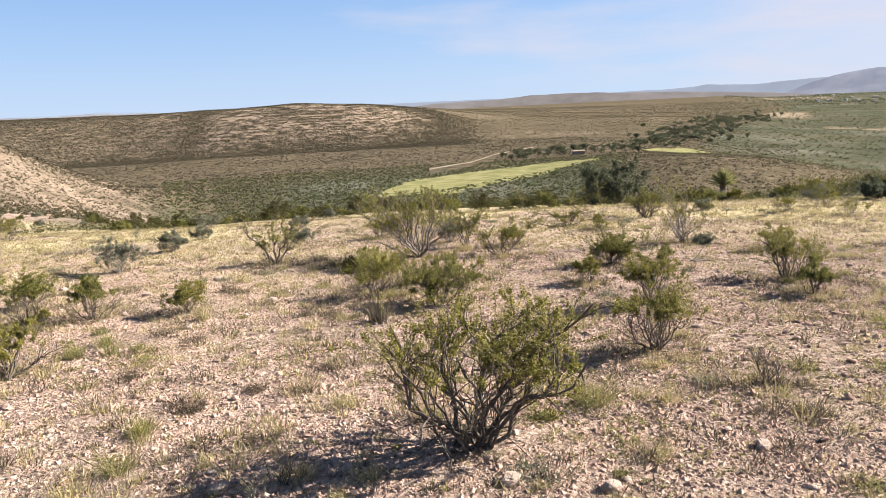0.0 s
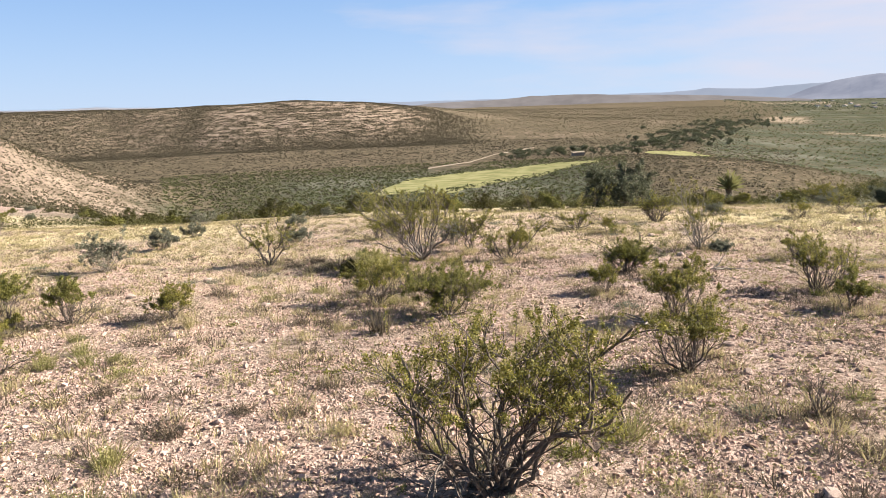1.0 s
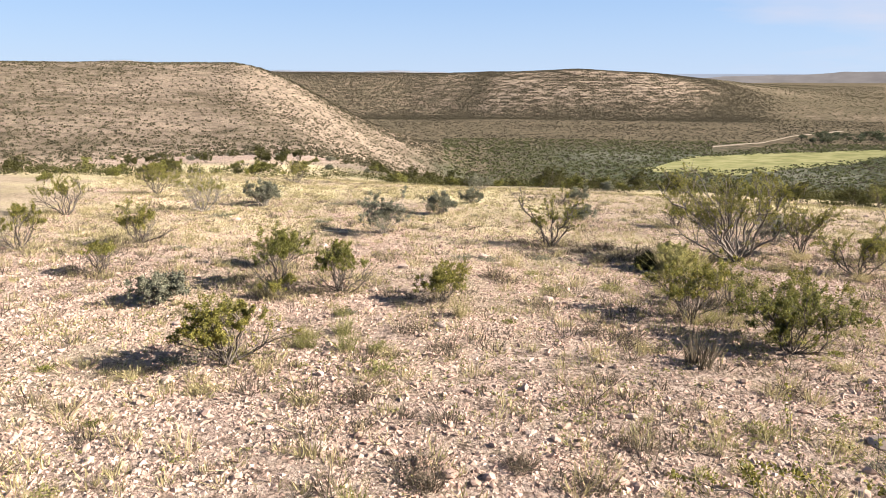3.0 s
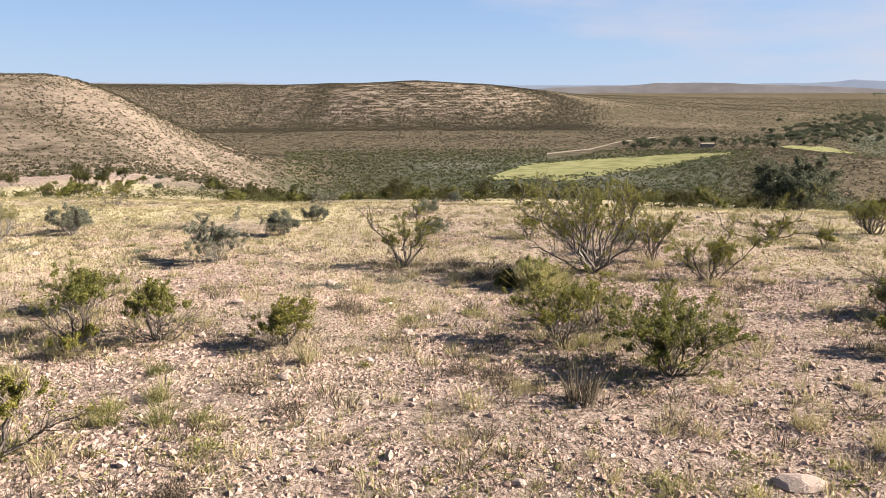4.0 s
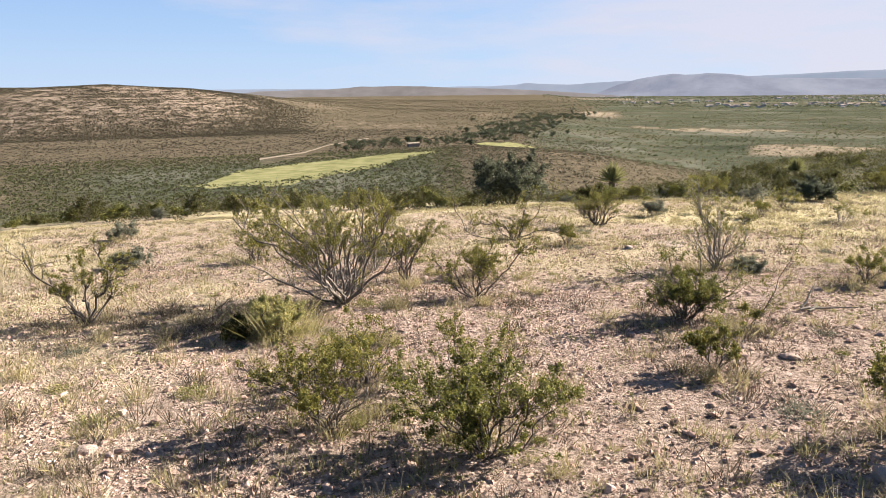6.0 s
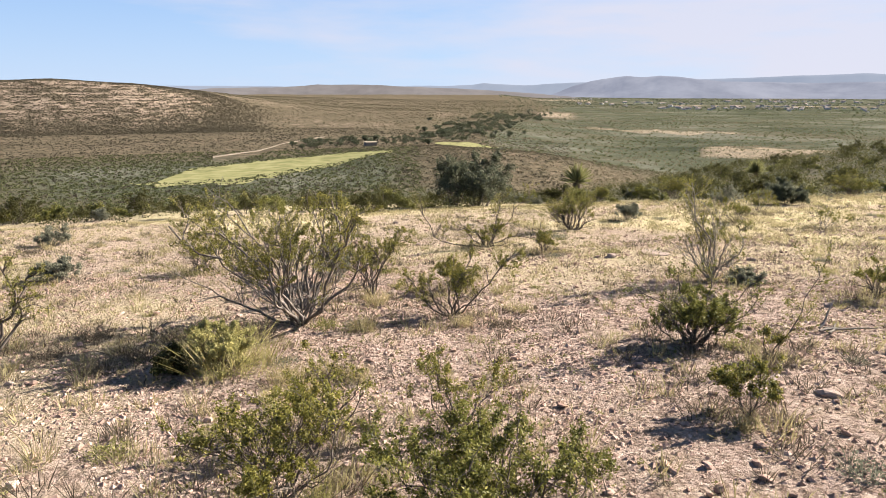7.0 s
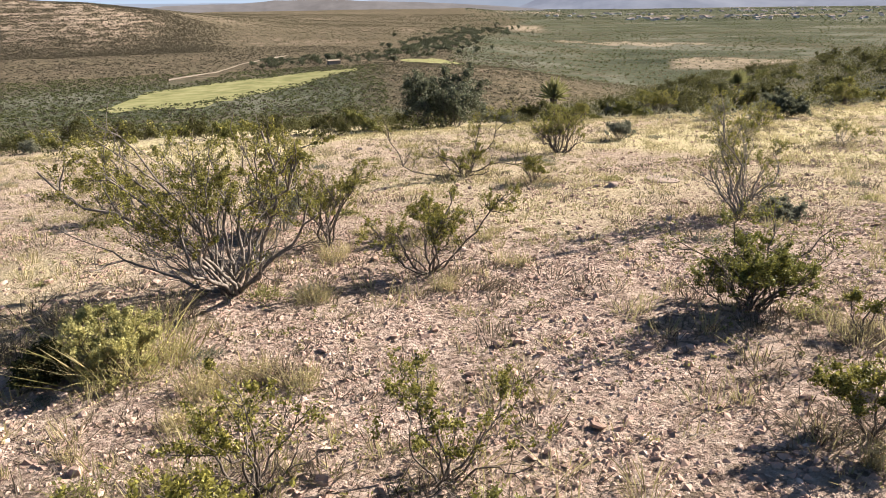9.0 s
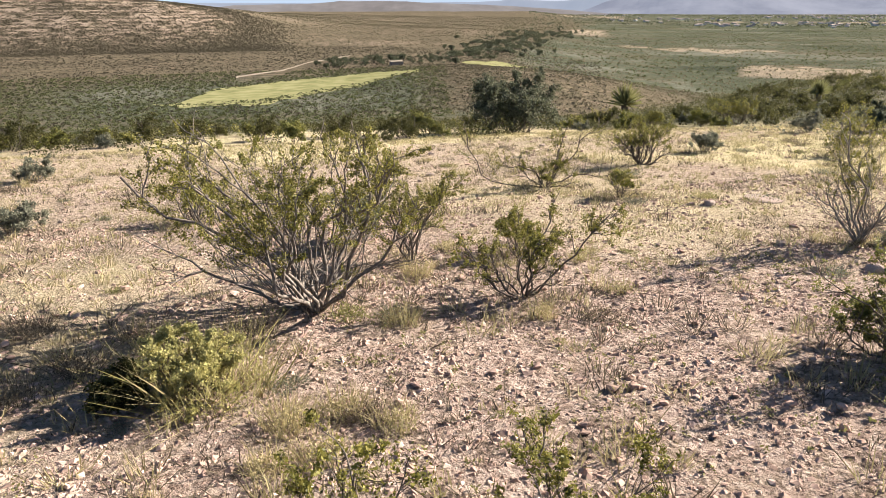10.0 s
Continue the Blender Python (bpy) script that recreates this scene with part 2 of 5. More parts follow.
M_SCRUB_GREEN = leaf_material("far_green_scrub", (0.052, 0.060, 0.026), (0.100, 0.108, 0.046), (0.155, 0.152, 0.074), 0.95)



def haze_glow(name, dark, light, scale):
    """A far backdrop: haze of the air put in as glow, outweighing its shade."""
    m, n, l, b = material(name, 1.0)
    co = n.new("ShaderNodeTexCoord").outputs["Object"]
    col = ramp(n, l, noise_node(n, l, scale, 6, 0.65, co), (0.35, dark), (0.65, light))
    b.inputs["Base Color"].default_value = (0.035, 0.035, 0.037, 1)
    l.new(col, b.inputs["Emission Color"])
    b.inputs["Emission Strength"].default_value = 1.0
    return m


# colours of the haze before mesas and ridge, given off as glow
M_MESA_HAZE = haze_glow("distant_mesa_haze_glow", (0.064, 0.069, 0.090), (0.098, 0.102, 0.124), 0.005)
M_RIDGE_HAZE = haze_glow("far_ridge_haze_glow", (0.052, 0.045, 0.043), (0.075, 0.066, 0.063), 0.012)
M_MESA_FAR_HAZE = haze_glow("remote_mesa_haze_glow", (0.080, 0.092, 0.118), (0.090, 0.101, 0.127), 0.006)
# bluish base colour paints the haze over the horizon hills
M_HILLS_HAZE = varied("far_hills_haze_tint", (0.13, 0.135, 0.155), (0.15, 0.155, 0.175), (0.17, 0.175, 0.195), 0.008, 1.0, 0.2, 1.0, 0.0)
M_HOUSE = varied("pale_house_wall", (0.426, 0.402, 0.365), (0.474, 0.456, 0.426), (0.498, 0.486, 0.462), 0.3, 0.9, 0.1, 0.01, 0.0)
M_ROOF = varied("rusty_roof", (0.243, 0.182, 0.158), (0.316, 0.255, 0.225), (0.377, 0.334, 0.304), 0.3, 0.8, 0.1, 0.01, 0.0)

# ---------------------------------------------------------------- helpers


def sheet(name, verts, faces, mat, smooth=True):
    me = bpy.data.meshes.new(name)
    me.from_pydata(verts, [], faces)
    if smooth:
        me.polygons.foreach_set("use_smooth", np.ones(len(me.polygons), bool))
    me.materials.append(mat)
    me.update()
    return me


def tri_sheet(name, verts, tris, mat, smooth=False):
    """A mesh from big arrays of corners and triangles."""
    me = bpy.data.meshes.new(name)
    verts, tris = np.asarray(verts, np.float32), np.asarray(tris, np.int32)
    me.vertices.add(len(verts)); me.vertices.foreach_set("co", verts.ravel())
    me.loops.add(tris.size); me.loops.foreach_set("vertex_index", tris.ravel())
    k = tris.shape[1]
    me.polygons.add(len(tris))
    me.polygons.foreach_set("loop_start", np.arange(0, tris.size, k, dtype=np.int32))
    me.polygons.foreach_set("use_smooth", np.full(len(tris), smooth))
    me.materials.append(mat)
    me.update(calc_edges=True)
    return me


def part(name, me, parent, label=""):
    ob = new(name, me)
    ob.parent = parent
    return tagged(ob, label)


def step(v):
    v = np.clip(v, 0, 1)
    return v * v * (3 - 2 * v)


def hashed(i, j, seed):
    v = np.sin(i * 127.1 + j * 311.7 + seed * 74.7) * 43758.5453
    return v - np.floor(v)


def vnoise(x, y, seed=0):
    i, j = np.floor(x), np.floor(y)
    u, v = step(x - i), step(y - j)
    a, b, c, d = hashed(i, j, seed), hashed(i + 1, j, seed), hashed(i, j + 1, seed), hashed(i + 1, j + 1, seed)
    return (a * (1 - u) + b * u) * (1 - v) + (c * (1 - u) + d * u) * v


def fbm(x, y, seed=0, octaves=4):
    t, amp = 0, 0.5
    for k in range(octaves):
        t = t + amp * vnoise(x * 2**k, y * 2**k, seed + k)
        amp *= 0.5
    return t


# ---------------------------------------------------------------- the lie of the land
def tan_deg(a):
    return np.tan(np.radians(a))


def creek_side(r):
    """Bearing of the creek that parts the brown country from the green plain."""
    return 17.5 + 5.5 * step((r - 330) / 420)


def terrain(x, y):
    """Height of the ground; a knoll top, a valley beyond it, hills round it."""
    x, y = np.asarray(x, float), np.asarray(y, float)
    r, th = np.hypot(x, y), np.degrees(np.arctan2(x, y))
    yc = np.clip(y, -40, 22)
    top = -0.03 * yc - 0.0015 * np.where(yc > 0, yc, 0) ** 2
    slope = 0.15 - 0.134 * step((th - 18) / 32) - 0.09 * step((-20 - th) / 14)
    slope = np.where(np.abs(th) > 70, 0.03, slope)
    over = np.logaddexp(0, (r - 22) / 2.0) * 2.0
    z = top - slope * over
    z = z - 0.30 * np.logaddexp(0, (r - 68) / 3) * 3 * step((th - 18) / 12) * step((120 - th) / 30)
    floor = -14.5 - 9.0 * step((th - 8) / 28)
    z = np.logaddexp((z - floor) / 1.2, 0) * 1.2 + floor
    z = z + 6.6 * np.exp(-((r - 165) / 60) ** 2 - ((th - 24) / 11) ** 2)
    # near hill
    el_n = 1.1 - 5.9 * step((th + 38) / 15)
    crest = 1.5 + 118 * tan_deg(el_n) + 0.8 * (fbm(x / 14, y / 14, 3) - 0.5)
    w = np.where(r < 118, step((r - 48) / 70), 1 - step((r - 118) / 90))
    w = w * step((-18 - th) / 8) * step((th + 100) / 20)
    z = z + (crest - z) * w
    # long hill across the valley
    el_b = np.interp(th, [-70, -33, -22, -16, -11.6, -8, -6.4, -2.7, 1.3, 5.4, 9.7, 14, 18, 22, 26],
                     [0.5, 0.55, 0.48, 0.62, 0.80, 0.6, 0.53, 0.10, -0.48, -1.0, -1.3, -1.45, -1.6, -1.9, -2.5])
    rc = 420 + 200 * step((th + 6) / 18)
    rf = 300.0 + 35 * step((-14 - th) / 10)
    up = np.where(r < rc, step((r - rf) / (rc - rf)), 1 - 0.5 * step((r - rc) / 500))
    up = up * step((24 - th) / 6) * step((th + 120) / 30)
    zb = 1.5 + rc * tan_deg(el_b)
    gully = (fbm(th / 5.0, r / 400, 7, 3) - 0.45) * 7.0 * up * (1 - up) * 2
    z = z + (zb - floor) * up + gully * step((560 - r) / 60)
    # brown country that rises slowly behind it
    behind = step((r - rc) / 60) * step((th + 7) / 5) * step((creek_side(r) + 1.5 - th) / 4)
    el_c = el_b + (-0.22 - el_b) * step((r - rc) / (2000 - rc)) ** 0.8 - 0.16 * np.exp(-((r - rc - 110) / 60) ** 2)
    z = z + (1.5 + r * tan_deg(el_c) + 5 * (fbm(x / 130, y / 130, 53, 3) - 0.44) * step((r - rc) / 200) - z) * behind
    # small unevenness
    near = np.exp(-r / 60)
    z = z + (fbm(x / 1.7, y / 1.7, 11, 4) - 0.47) * 0.11 * near + (fbm(x / 22, y / 22, 17, 3) - 0.44) * 0.9 * step((r - 40) / 80)
    return z


def gz(x, y):
    return float(terrain(x, y))


def zones(x, y):
    """Share of brush, of dry grass and of green growth."""
    r, th = np.hypot(x, y), np.degrees(np.arctan2(x, y))
    n1, n2, n3 = fbm(x / 60, y / 60, 23), fbm(x / 9, y / 9, 29), fbm(x / 2.2, y / 2.2, 31)
    brush, straw, green = 0 * r, 0 * r, 0 * r
    # knoll top: pink gravel, straw towards its rim and to the left
    straw = step((r - 10.8 + 1.8 * step((6 - th) / 8) + (n2 - 0.47) * 12) / 9) * (0.35 + 1.1 * step((n3 - 0.34) / 0.26)) * step((40 - r) / 8) + 0.22 * step((n3 - 0.5) / 0.2) * (r < 30)
    green = np.where(r > 20, 0.85 * step((r - 22 - (n2 - 0.45) * 8) / 8) * step((th + 34) / 10) * step((135 - r) / 40), green)
    valley = step((r - 75) / 30)
    brush = np.maximum(brush, valley * (1.12 + 0.4 * (n1 - 0.45)) * step((th + 75) / 8))
    nearhill = step((-20 - th) / 6) * step((r - 40) / 14) * step((170 - r) / 30)
    brush = brush * (1 - nearhill) + nearhill * (0.58 + 0.20 * step((n2 - 0.48) / 0.12))
    straw = np.where(nearhill > 0.5, 0.10, straw)
    green = green * (1 - nearhill)
    zt = terrain(x, y)
    wave = 0.5 + 0.5 * np.sin(2 * np.pi * (zt / 1.25 + 1.6 * fbm(th / 4, zt / 5, 41, 3)))
    rows = step((0.26 * wave + 1.3 * fbm(th / 0.55, zt / 0.6, 43, 3) - 0.52) / 0.30)
    side = step((r - 306 - 40 * (n1 - 0.45) - 20 * (n2 - 0.45)) / 42) * step((20 - th) / 4)
    gully = np.exp(-((th + 20.5 - (r - 340) * 0.03) / 1.5) ** 2) + 0.8 * np.exp(-((th + 1 - (r - 340) * 0.05) / 2.0) ** 2)
    lit = side * (0.18 + 0.55 * rows) * (1 - 0.7 * np.clip(gully, 0, 1)) * (1 - 0.45 * step((r - 398) / 25) * step((460 - r) / 20))
    lit = lit * (1 - 0.6 * step((-19 - th) / 6)) * (1 - 0.70 * step((th + 4) / 5)) * (1 - 0.8 * step((r - 1500) / 400))
    brush = np.clip(brush - lit * (0.85 + 0.5 * (n2 - 0.42)), 0, 1.25)
    brush = np.where(r > 1700, np.maximum(brush, 1.2 * step((24 - th) / 2)), brush)
    straw = np.where(r > 300, 0.12, straw)
    vg = step((r - 100) / 30) * step((205 - r) / 50) * step((th + 22) / 14) * step((16 - th) / 6)
    green = np.maximum(green, vg * 1.15)
    plain = step((th - creek_side(r) - 0.5 - (n1 - 0.45) * 6) / 3) * step((r - 170) / 90)
    green = np.maximum(green, plain * (1.1 + 0.7 * (n1 - 0.4)))
    streak = step((fbm(th / 7, np.log(r + 1) * 16, 47, 3) - 0.50) / 0.08) * plain
    green = green * (1 - 0.45 * streak)
    straw = np.maximum(straw, 0.3 * streak)
    for t0, t1, r0, r1 in ((23.0, 27.6, 640, 860), (22.4, 29, 1900, 2500), (35, 48, 296, 376), (29, 49, 1500, 1560), (27, 40, 480, 505)):
        a = step((th - t0) / 1.5) * step((t1 - th) / 1.5)
        c = step((r - r0 - (th - t0) / (t1 - t0) * (r0 - r1) * 0.4 + (n1 - 0.45) * 0.35 * r0 ** 0.9 + (n2 - 0.45) * 40) / (r1 - r0) * 2.5) * step((r1 + (n2 - 0.45) * 90 - r) / (r1 - r0) * 2.5) * a * 0.9
        green, brush, straw = green * (1 - 0.8 * c), brush * (1 - 0.7 * c), np.maximum(straw, 0.3 * c)
    spur = np.exp(-((r - 160) / 50) ** 2 - ((th - 23) / 10) ** 2) * (0.4 + 0.9 * step((n2 - 0.4) / 0.15))
    brush = np.clip(brush - 0.10 * spur, 0, 1.25)
    green = green * (1 - 0.8 * spur)
    return brush, straw, np.clip(green, 0, 1)


def build_ground():
    az = np.radians(np.r_[np.arange(-62, 62, 0.3), np.arange(62, 298, 2.0)])
    rr = np.r_[0.0, np.exp(np.arange(math.log(0.35), math.log(24), 0.020)), np.exp(np.arange(math.log(24), math.log(110), 0.03)),
               np.exp(np.arange(math.log(110), math.log(300), 0.014)), np.exp(np.arange(math.log(300), math.log(440), 0.006)), np.exp(np.arange(math.log(440), math.log(480), 0.012)), np.exp(np.arange(math.log(480), math.log(4720), 0.03))]
    a, r = np.meshgrid(az, rr[1:])
    x, y = (r * np.sin(a)).ravel(), (r * np.cos(a)).ravel()
    z = terrain(x, y)
    na, nr = len(az), len(rr) - 1
    i = np.arange(nr - 1)[:, None] * na + np.arange(na)[None]
    j = np.arange(nr - 1)[:, None] * na + (np.arange(na)[None] + 1) % na
    quads = np.stack([i, i + na, j + na, j], -1).reshape(-1, 4)
    x, y, z = np.r_[x, 0.0], np.r_[y, 0.0], np.r_[z, terrain(0.0, 0.0)]
    k = np.arange(0, na - 1, 2)
    middle = np.stack([np.full(len(k), len(x) - 1), k, k + 1, (k + 2) % na], -1)
    me = tri_sheet("ground", np.stack([x, y, z], -1), np.concatenate([quads, middle]), M_GROUND, True)
    c = me.color_attributes.new("zone", "FLOAT_COLOR", "POINT")
    b, s, g = zones(x, y)
    c.data.foreach_set("color", np.stack([b, s, g, np.ones_like(b)], -1).astype(np.float32).ravel())
    tagged(new("ground", me), "pinkish stony desert ground falling to a scrub valley", "ground", kind="structure")


build_ground()


def draped(name, outline_fn, nu, nv, lift, mat):
    """A sheet that lies on the land; outline_fn(u, v) gives x, y."""
    u, v = np.meshgrid(np.linspace(0, 1, nu), np.linspace(0, 1, nv))
    x, y = outline_fn(u.ravel(), v.ravel())
    z = terrain(x, y) + lift
    i = (np.arange(nv - 1)[:, None] * nu + np.arange(nu - 1)[None]).ravel()
    return tri_sheet(name, np.stack([x, y, z], -1), np.stack([i, i + 1, i + 1 + nu, i + nu], -1), mat, True)


def polar(r, th):
    return r * np.sin(np.radians(th)), r * np.cos(np.radians(th))

# ---------------------------------------------------------------- plants
def frame_of(d):
    d = d / (np.linalg.norm(d) + 1e-9)
    a = np.cross(d, (0.31, 0.87, 0.38))
    a = a / (np.linalg.norm(a) + 1e-9)
    return a, np.cross(d, a)


class Growth:
    """Gathers tubes and leaves for one part."""

    def __init__(self):
        self.v, self.f, self.n = [], [], 0

    def tube(self, pts, radii, sides=4):
        k = len(pts)
        ang = np.arange(sides) * 2 * np.pi / sides
        for i in range(k):
            d = pts[min(i + 1, k - 1)] - pts[max(i - 1, 0)]
            a, b = frame_of(d)
            self.v.append(pts[i] + radii[i] * (np.cos(ang)[:, None] * a + np.sin(ang)[:, None] * b))
        for i in range(k - 1):
            for s in range(sides):
                t = (s + 1) % sides
                p = self.n + i * sides
                self.f.append((p + s, p + t, p + sides + t, p + sides + s))
        self.n += k * sides

    def mesh(self, name, mat):
        return tri_sheet(name, np.concatenate(self.v), np.array(self.f), mat, True)


def leaf_quads(rng, at, size, spread, up=0.3):
    """Small diamond leaves round the given places."""
    n = len(at)
    c = at + rng.normal(0, spread, (n, 3))
    d = rng.normal(0, 1, (n, 3)); d[:, 2] += up
    d /= np.linalg.norm(d, axis=1, keepdims=True)
    s = np.cross(d, rng.normal(0, 1, (n, 3))); s /= np.linalg.norm(s, axis=1, keepdims=True) + 1e-9
    L = (size * rng.uniform(0.6, 1.35, n))[:, None]
    v = np.stack([c - d * L * 0.5, c + s * L * 0.27, c + d * L * 0.55, c - s * L * 0.27], 1).reshape(-1, 3)
    return v, np.arange(4 * n).reshape(-1, 4)


def kinked(rng, a, d, length, n, kink, lift):
    pts, d = [a], d / np.linalg.norm(d)
    for _ in range(n):
        d = d + rng.normal(0, kink, 3) + np.array([0, 0, lift])
        d /= np.linalg.norm(d)
        pts.append(pts[-1] + d * length / n)
    return np.array(pts)


def grow_bush(name, x, y, h, w, seed, label, stems=9, kink=0.20, branches=8, twigs=5, leaves=15, size=0.0128,
              bark=None, leaf=None, bare=0.0, thick=1.0, shift=0.0, category="bush", group="", low=0.0, z=None, flat=1.0, fine=True, base=0.0, arms=()):
    """A many-stemmed shrub: each stem carries its branches and twigs, and under it its leaves."""
    rng = np.random.default_rng(seed)
    bark, leaf = bark or M_BARK, leaf or M_LEAF
    root = tagged(new(name), label, category, group)
    root.matrix_world = pose(x, y, (gz(x, y) if z is None else z) - 0.015)
    grown = []
    for k in range(stems):
        phi = 2 * np.pi * (k + rng.uniform(-0.35, 0.35)) / stems
        out = math.sqrt(rng.uniform(0.30, 1.0)) if k % 4 else rng.uniform(0.1, 0.45)
        tall = h * (0.92 - (0.36 - low) * out**1.6) * rng.uniform(0.50, 1.16)
        reach = np.array([0.46 * w * out * math.cos(phi) * flat + shift * out, 0.46 * w * out * math.sin(phi), tall])
        start = np.array([math.cos(phi), math.sin(phi), 0]) * (rng.uniform(0.0, 0.05) + base * rng.random()) * w
        main = rng.uniform(0.55, 0.8)
        length = np.linalg.norm(reach) * main
        n = 8
        aim = reach / np.linalg.norm(reach)
        d = aim * np.array([1.0, 1.0, 1.12])
        d /= np.linalg.norm(d)
        pts = [start]
        for i in range(n):
            to = reach - pts[-1]
            to = to / (np.linalg.norm(to) + 1e-6)
            d = d * 0.5 + to * 0.5 + rng.normal(0, kink * 1.25, 3)
            d /= np.linalg.norm(d)
            pts.append(pts[-1] + d * length / n)
        pts = np.array(pts)
        pts[1:, 2] = np.maximum(pts[1:, 2], 0.02 * h)
        r0 = thick * 0.0088 * (h / 0.8) ** 0.7 * rng.uniform(0.7, 1.3)
        g, where = Growth(), []
        g.tube(pts, np.linspace(r0, r0 * 0.5, n + 1), 5 if fine else 3)
        dead = rng.random() < bare
        for b in range(branches):
            f = rng.uniform(0.30, 1.0) if b > 1 else 1.0
            i = min(int(f * n), n - 1)
            a = pts[i] + (pts[i + 1] - pts[i]) * (f * n - i)
            ahead = (pts[i + 1] - pts[i]) / np.linalg.norm(pts[i + 1] - pts[i])
            d = ahead * 0.9 + aim * 0.35 + rng.normal(0, 0.42, 3) + np.array([0, 0, 0.10])
            bl = np.linalg.norm(reach) * (1.08 - main * f) * rng.uniform(0.6, 1.1)
            bl = min(bl, 0.5 * h)
            bp = kinked(rng, a, d, bl, 5, 0.28, 0.04)
            rb = r0 * (0.52 - 0.2 * (b > 1))
            full = rng.choice((0.15, 0.7, 1.2, 1.7))
            g.tube(bp, np.linspace(rb, rb * 0.35, 6), 4 if fine else 3)
            for t in range(twigs):
                q = rng.uniform(0.3, 1.0)
                ii = min(int(q * 5), 4)
                ta = bp[ii] + (bp[ii + 1] - bp[ii]) * (q * 5 - ii)
                td = (bp[ii + 1] - bp[ii]) / (bl / 5) + rng.normal(0, 0.6, 3) + np.array([0, 0, 0.15])
                tp = kinked(rng, ta, td, h * rng.uniform(0.06, 0.15), 2, 0.25, 0.05)
                if fine:
                    g.tube(tp, np.array([rb * 0.4, rb * 0.3, rb * 0.2]), 3)
                if not dead and tp[2][2] > (0.44 - low) * h:
                    m = rng.poisson(leaves * 2.6 * full * rng.uniform(0.2, 2.2))
                    s = rng.beta(2.6, 1.1, m)[:, None] * 1.2
                    where.append(tp[0] + (tp[2] - tp[0]) * s)
        if fine:
            for _ in range(3):
                i = int(rng.integers(0, 4))
                a = pts[i] + (pts[i + 1] - pts[i]) * rng.random()
                tp = kinked(rng, a, aim * 0.5 + rng.normal(0, 0.6, 3), h * rng.uniform(0.12, 0.28), 4, 0.35, 0.08)
                tp[:, 2] = np.maximum(tp[:, 2], 0.01)
                g.tube(tp, np.linspace(r0 * 0.35, r0 * 0.12, 5), 3)
        st = part("stem", g.mesh("stem", bark), root)
        if where:
            at = np.concatenate(where)
            if len(at):
                v, q = leaf_quads(rng, at, size, size * 0.62)
                part("foliage", tri_sheet("foliage", v, q, leaf), st)
    for dx, dy, dz, tuft in arms:
        crooked_arm(rng, root, np.array([dx, dy, dz]), tuft, thick * 0.0088 * (h / 0.8) ** 0.7, bark, leaf, size)
    return root


def crooked_arm(rng, root, goal, tuft, r0, bark, leaf, size):
    """A long bent stem that reaches out to goal, with side twigs and, for tuft > 0, leaves at its end."""
    n, length = 9, np.linalg.norm(goal) * 1.08
    d, pts = goal / np.linalg.norm(goal), [np.zeros(3)]
    for i in range(n):
        to = goal - pts[-1]
        to /= np.linalg.norm(to) + 1e-6
        d = d * 0.35 + to * 0.65 + rng.normal(0, 0.30, 3)
        d /= np.linalg.norm(d)
        pts.append(pts[-1] + d * length / n)
    pts = np.array(pts)
    pts[1:, 2] = np.maximum(pts[1:, 2], 0.02)
    g, where = Growth(), []
    g.tube(pts, np.linspace(r0, r0 * 0.42, n + 1), 5)
    for b in range(9):
        i = int(rng.integers(3, n))
        bp = kinked(rng, pts[i], (pts[i + 1] - pts[i]) / (length / n) + rng.normal(0, 0.55, 3) + (0, 0, 0.25), length * rng.uniform(0.14, 0.34), 5, 0.32, 0.05)
        g.tube(bp, np.linspace(r0 * 0.42, r0 * 0.14, 6), 4)
        for _ in range(6):
            q = int(rng.integers(1, 5))
            tp = kinked(rng, bp[q], bp[q + 1] - bp[q] + rng.normal(0, 0.02, 3), length * rng.uniform(0.05, 0.11), 2, 0.3, 0.1)
            g.tube(tp, np.array([r0 * 0.2, r0 * 0.15, r0 * 0.09]), 3)
            m = rng.poisson(46 * tuft * i / n)
            where.append(tp[0] + (tp[2] - tp[0]) * rng.beta(2.4, 1.1, m)[:, None] * 1.2)
    st = part("stem", g.mesh("stem", bark), root)
    at = np.concatenate(where)
    if len(at):
        v, q = leaf_quads(rng, at, size, size * 0.62)
        part("foliage", tri_sheet("foliage", v, q, leaf), st)


def blades(rng, x, y, z, count, height, width, lean, spread):
    """Thin pointed blades for tufts at the given places."""
    n = len(x) * count
    i = np.repeat(np.arange(len(x)), count)
    hh = (height[i] if np.ndim(height) else np.full(n, height)) * rng.uniform(0.45, 1.15, n)
    sp = (spread[i] if np.ndim(spread) else np.full(n, spread))
    a, q = rng.uniform(0, 2 * np.pi, n), np.sqrt(rng.random(n))
    base = np.stack([x[i] + np.cos(a) * q * sp, y[i] + np.sin(a) * q * sp, z[i] - 0.005], -1)
    b = a + rng.normal(0, 0.7, n)
    le = np.abs(rng.normal(0, lean, n)) + 0.1 * q
    tip = base + np.stack([np.cos(b) * le * hh, np.sin(b) * le * hh, hh], -1)
    c = rng.uniform(0, np.pi, n)
    side = np.stack([np.cos(c), np.sin(c), 0 * c], -1) * (1.35 * width * rng.uniform(0.6, 1.3, n))[:, None]
    mid = (base + tip) / 2 + np.stack([0 * c, 0 * c, hh * 0.025], -1)
    v = np.stack([base - side, base + side, mid + side * 0.8, tip, mid - side * 0.8], 1).reshape(-1, 3)
    k = np.arange(n)[:, None] * 5
    return v, k + np.arange(5)


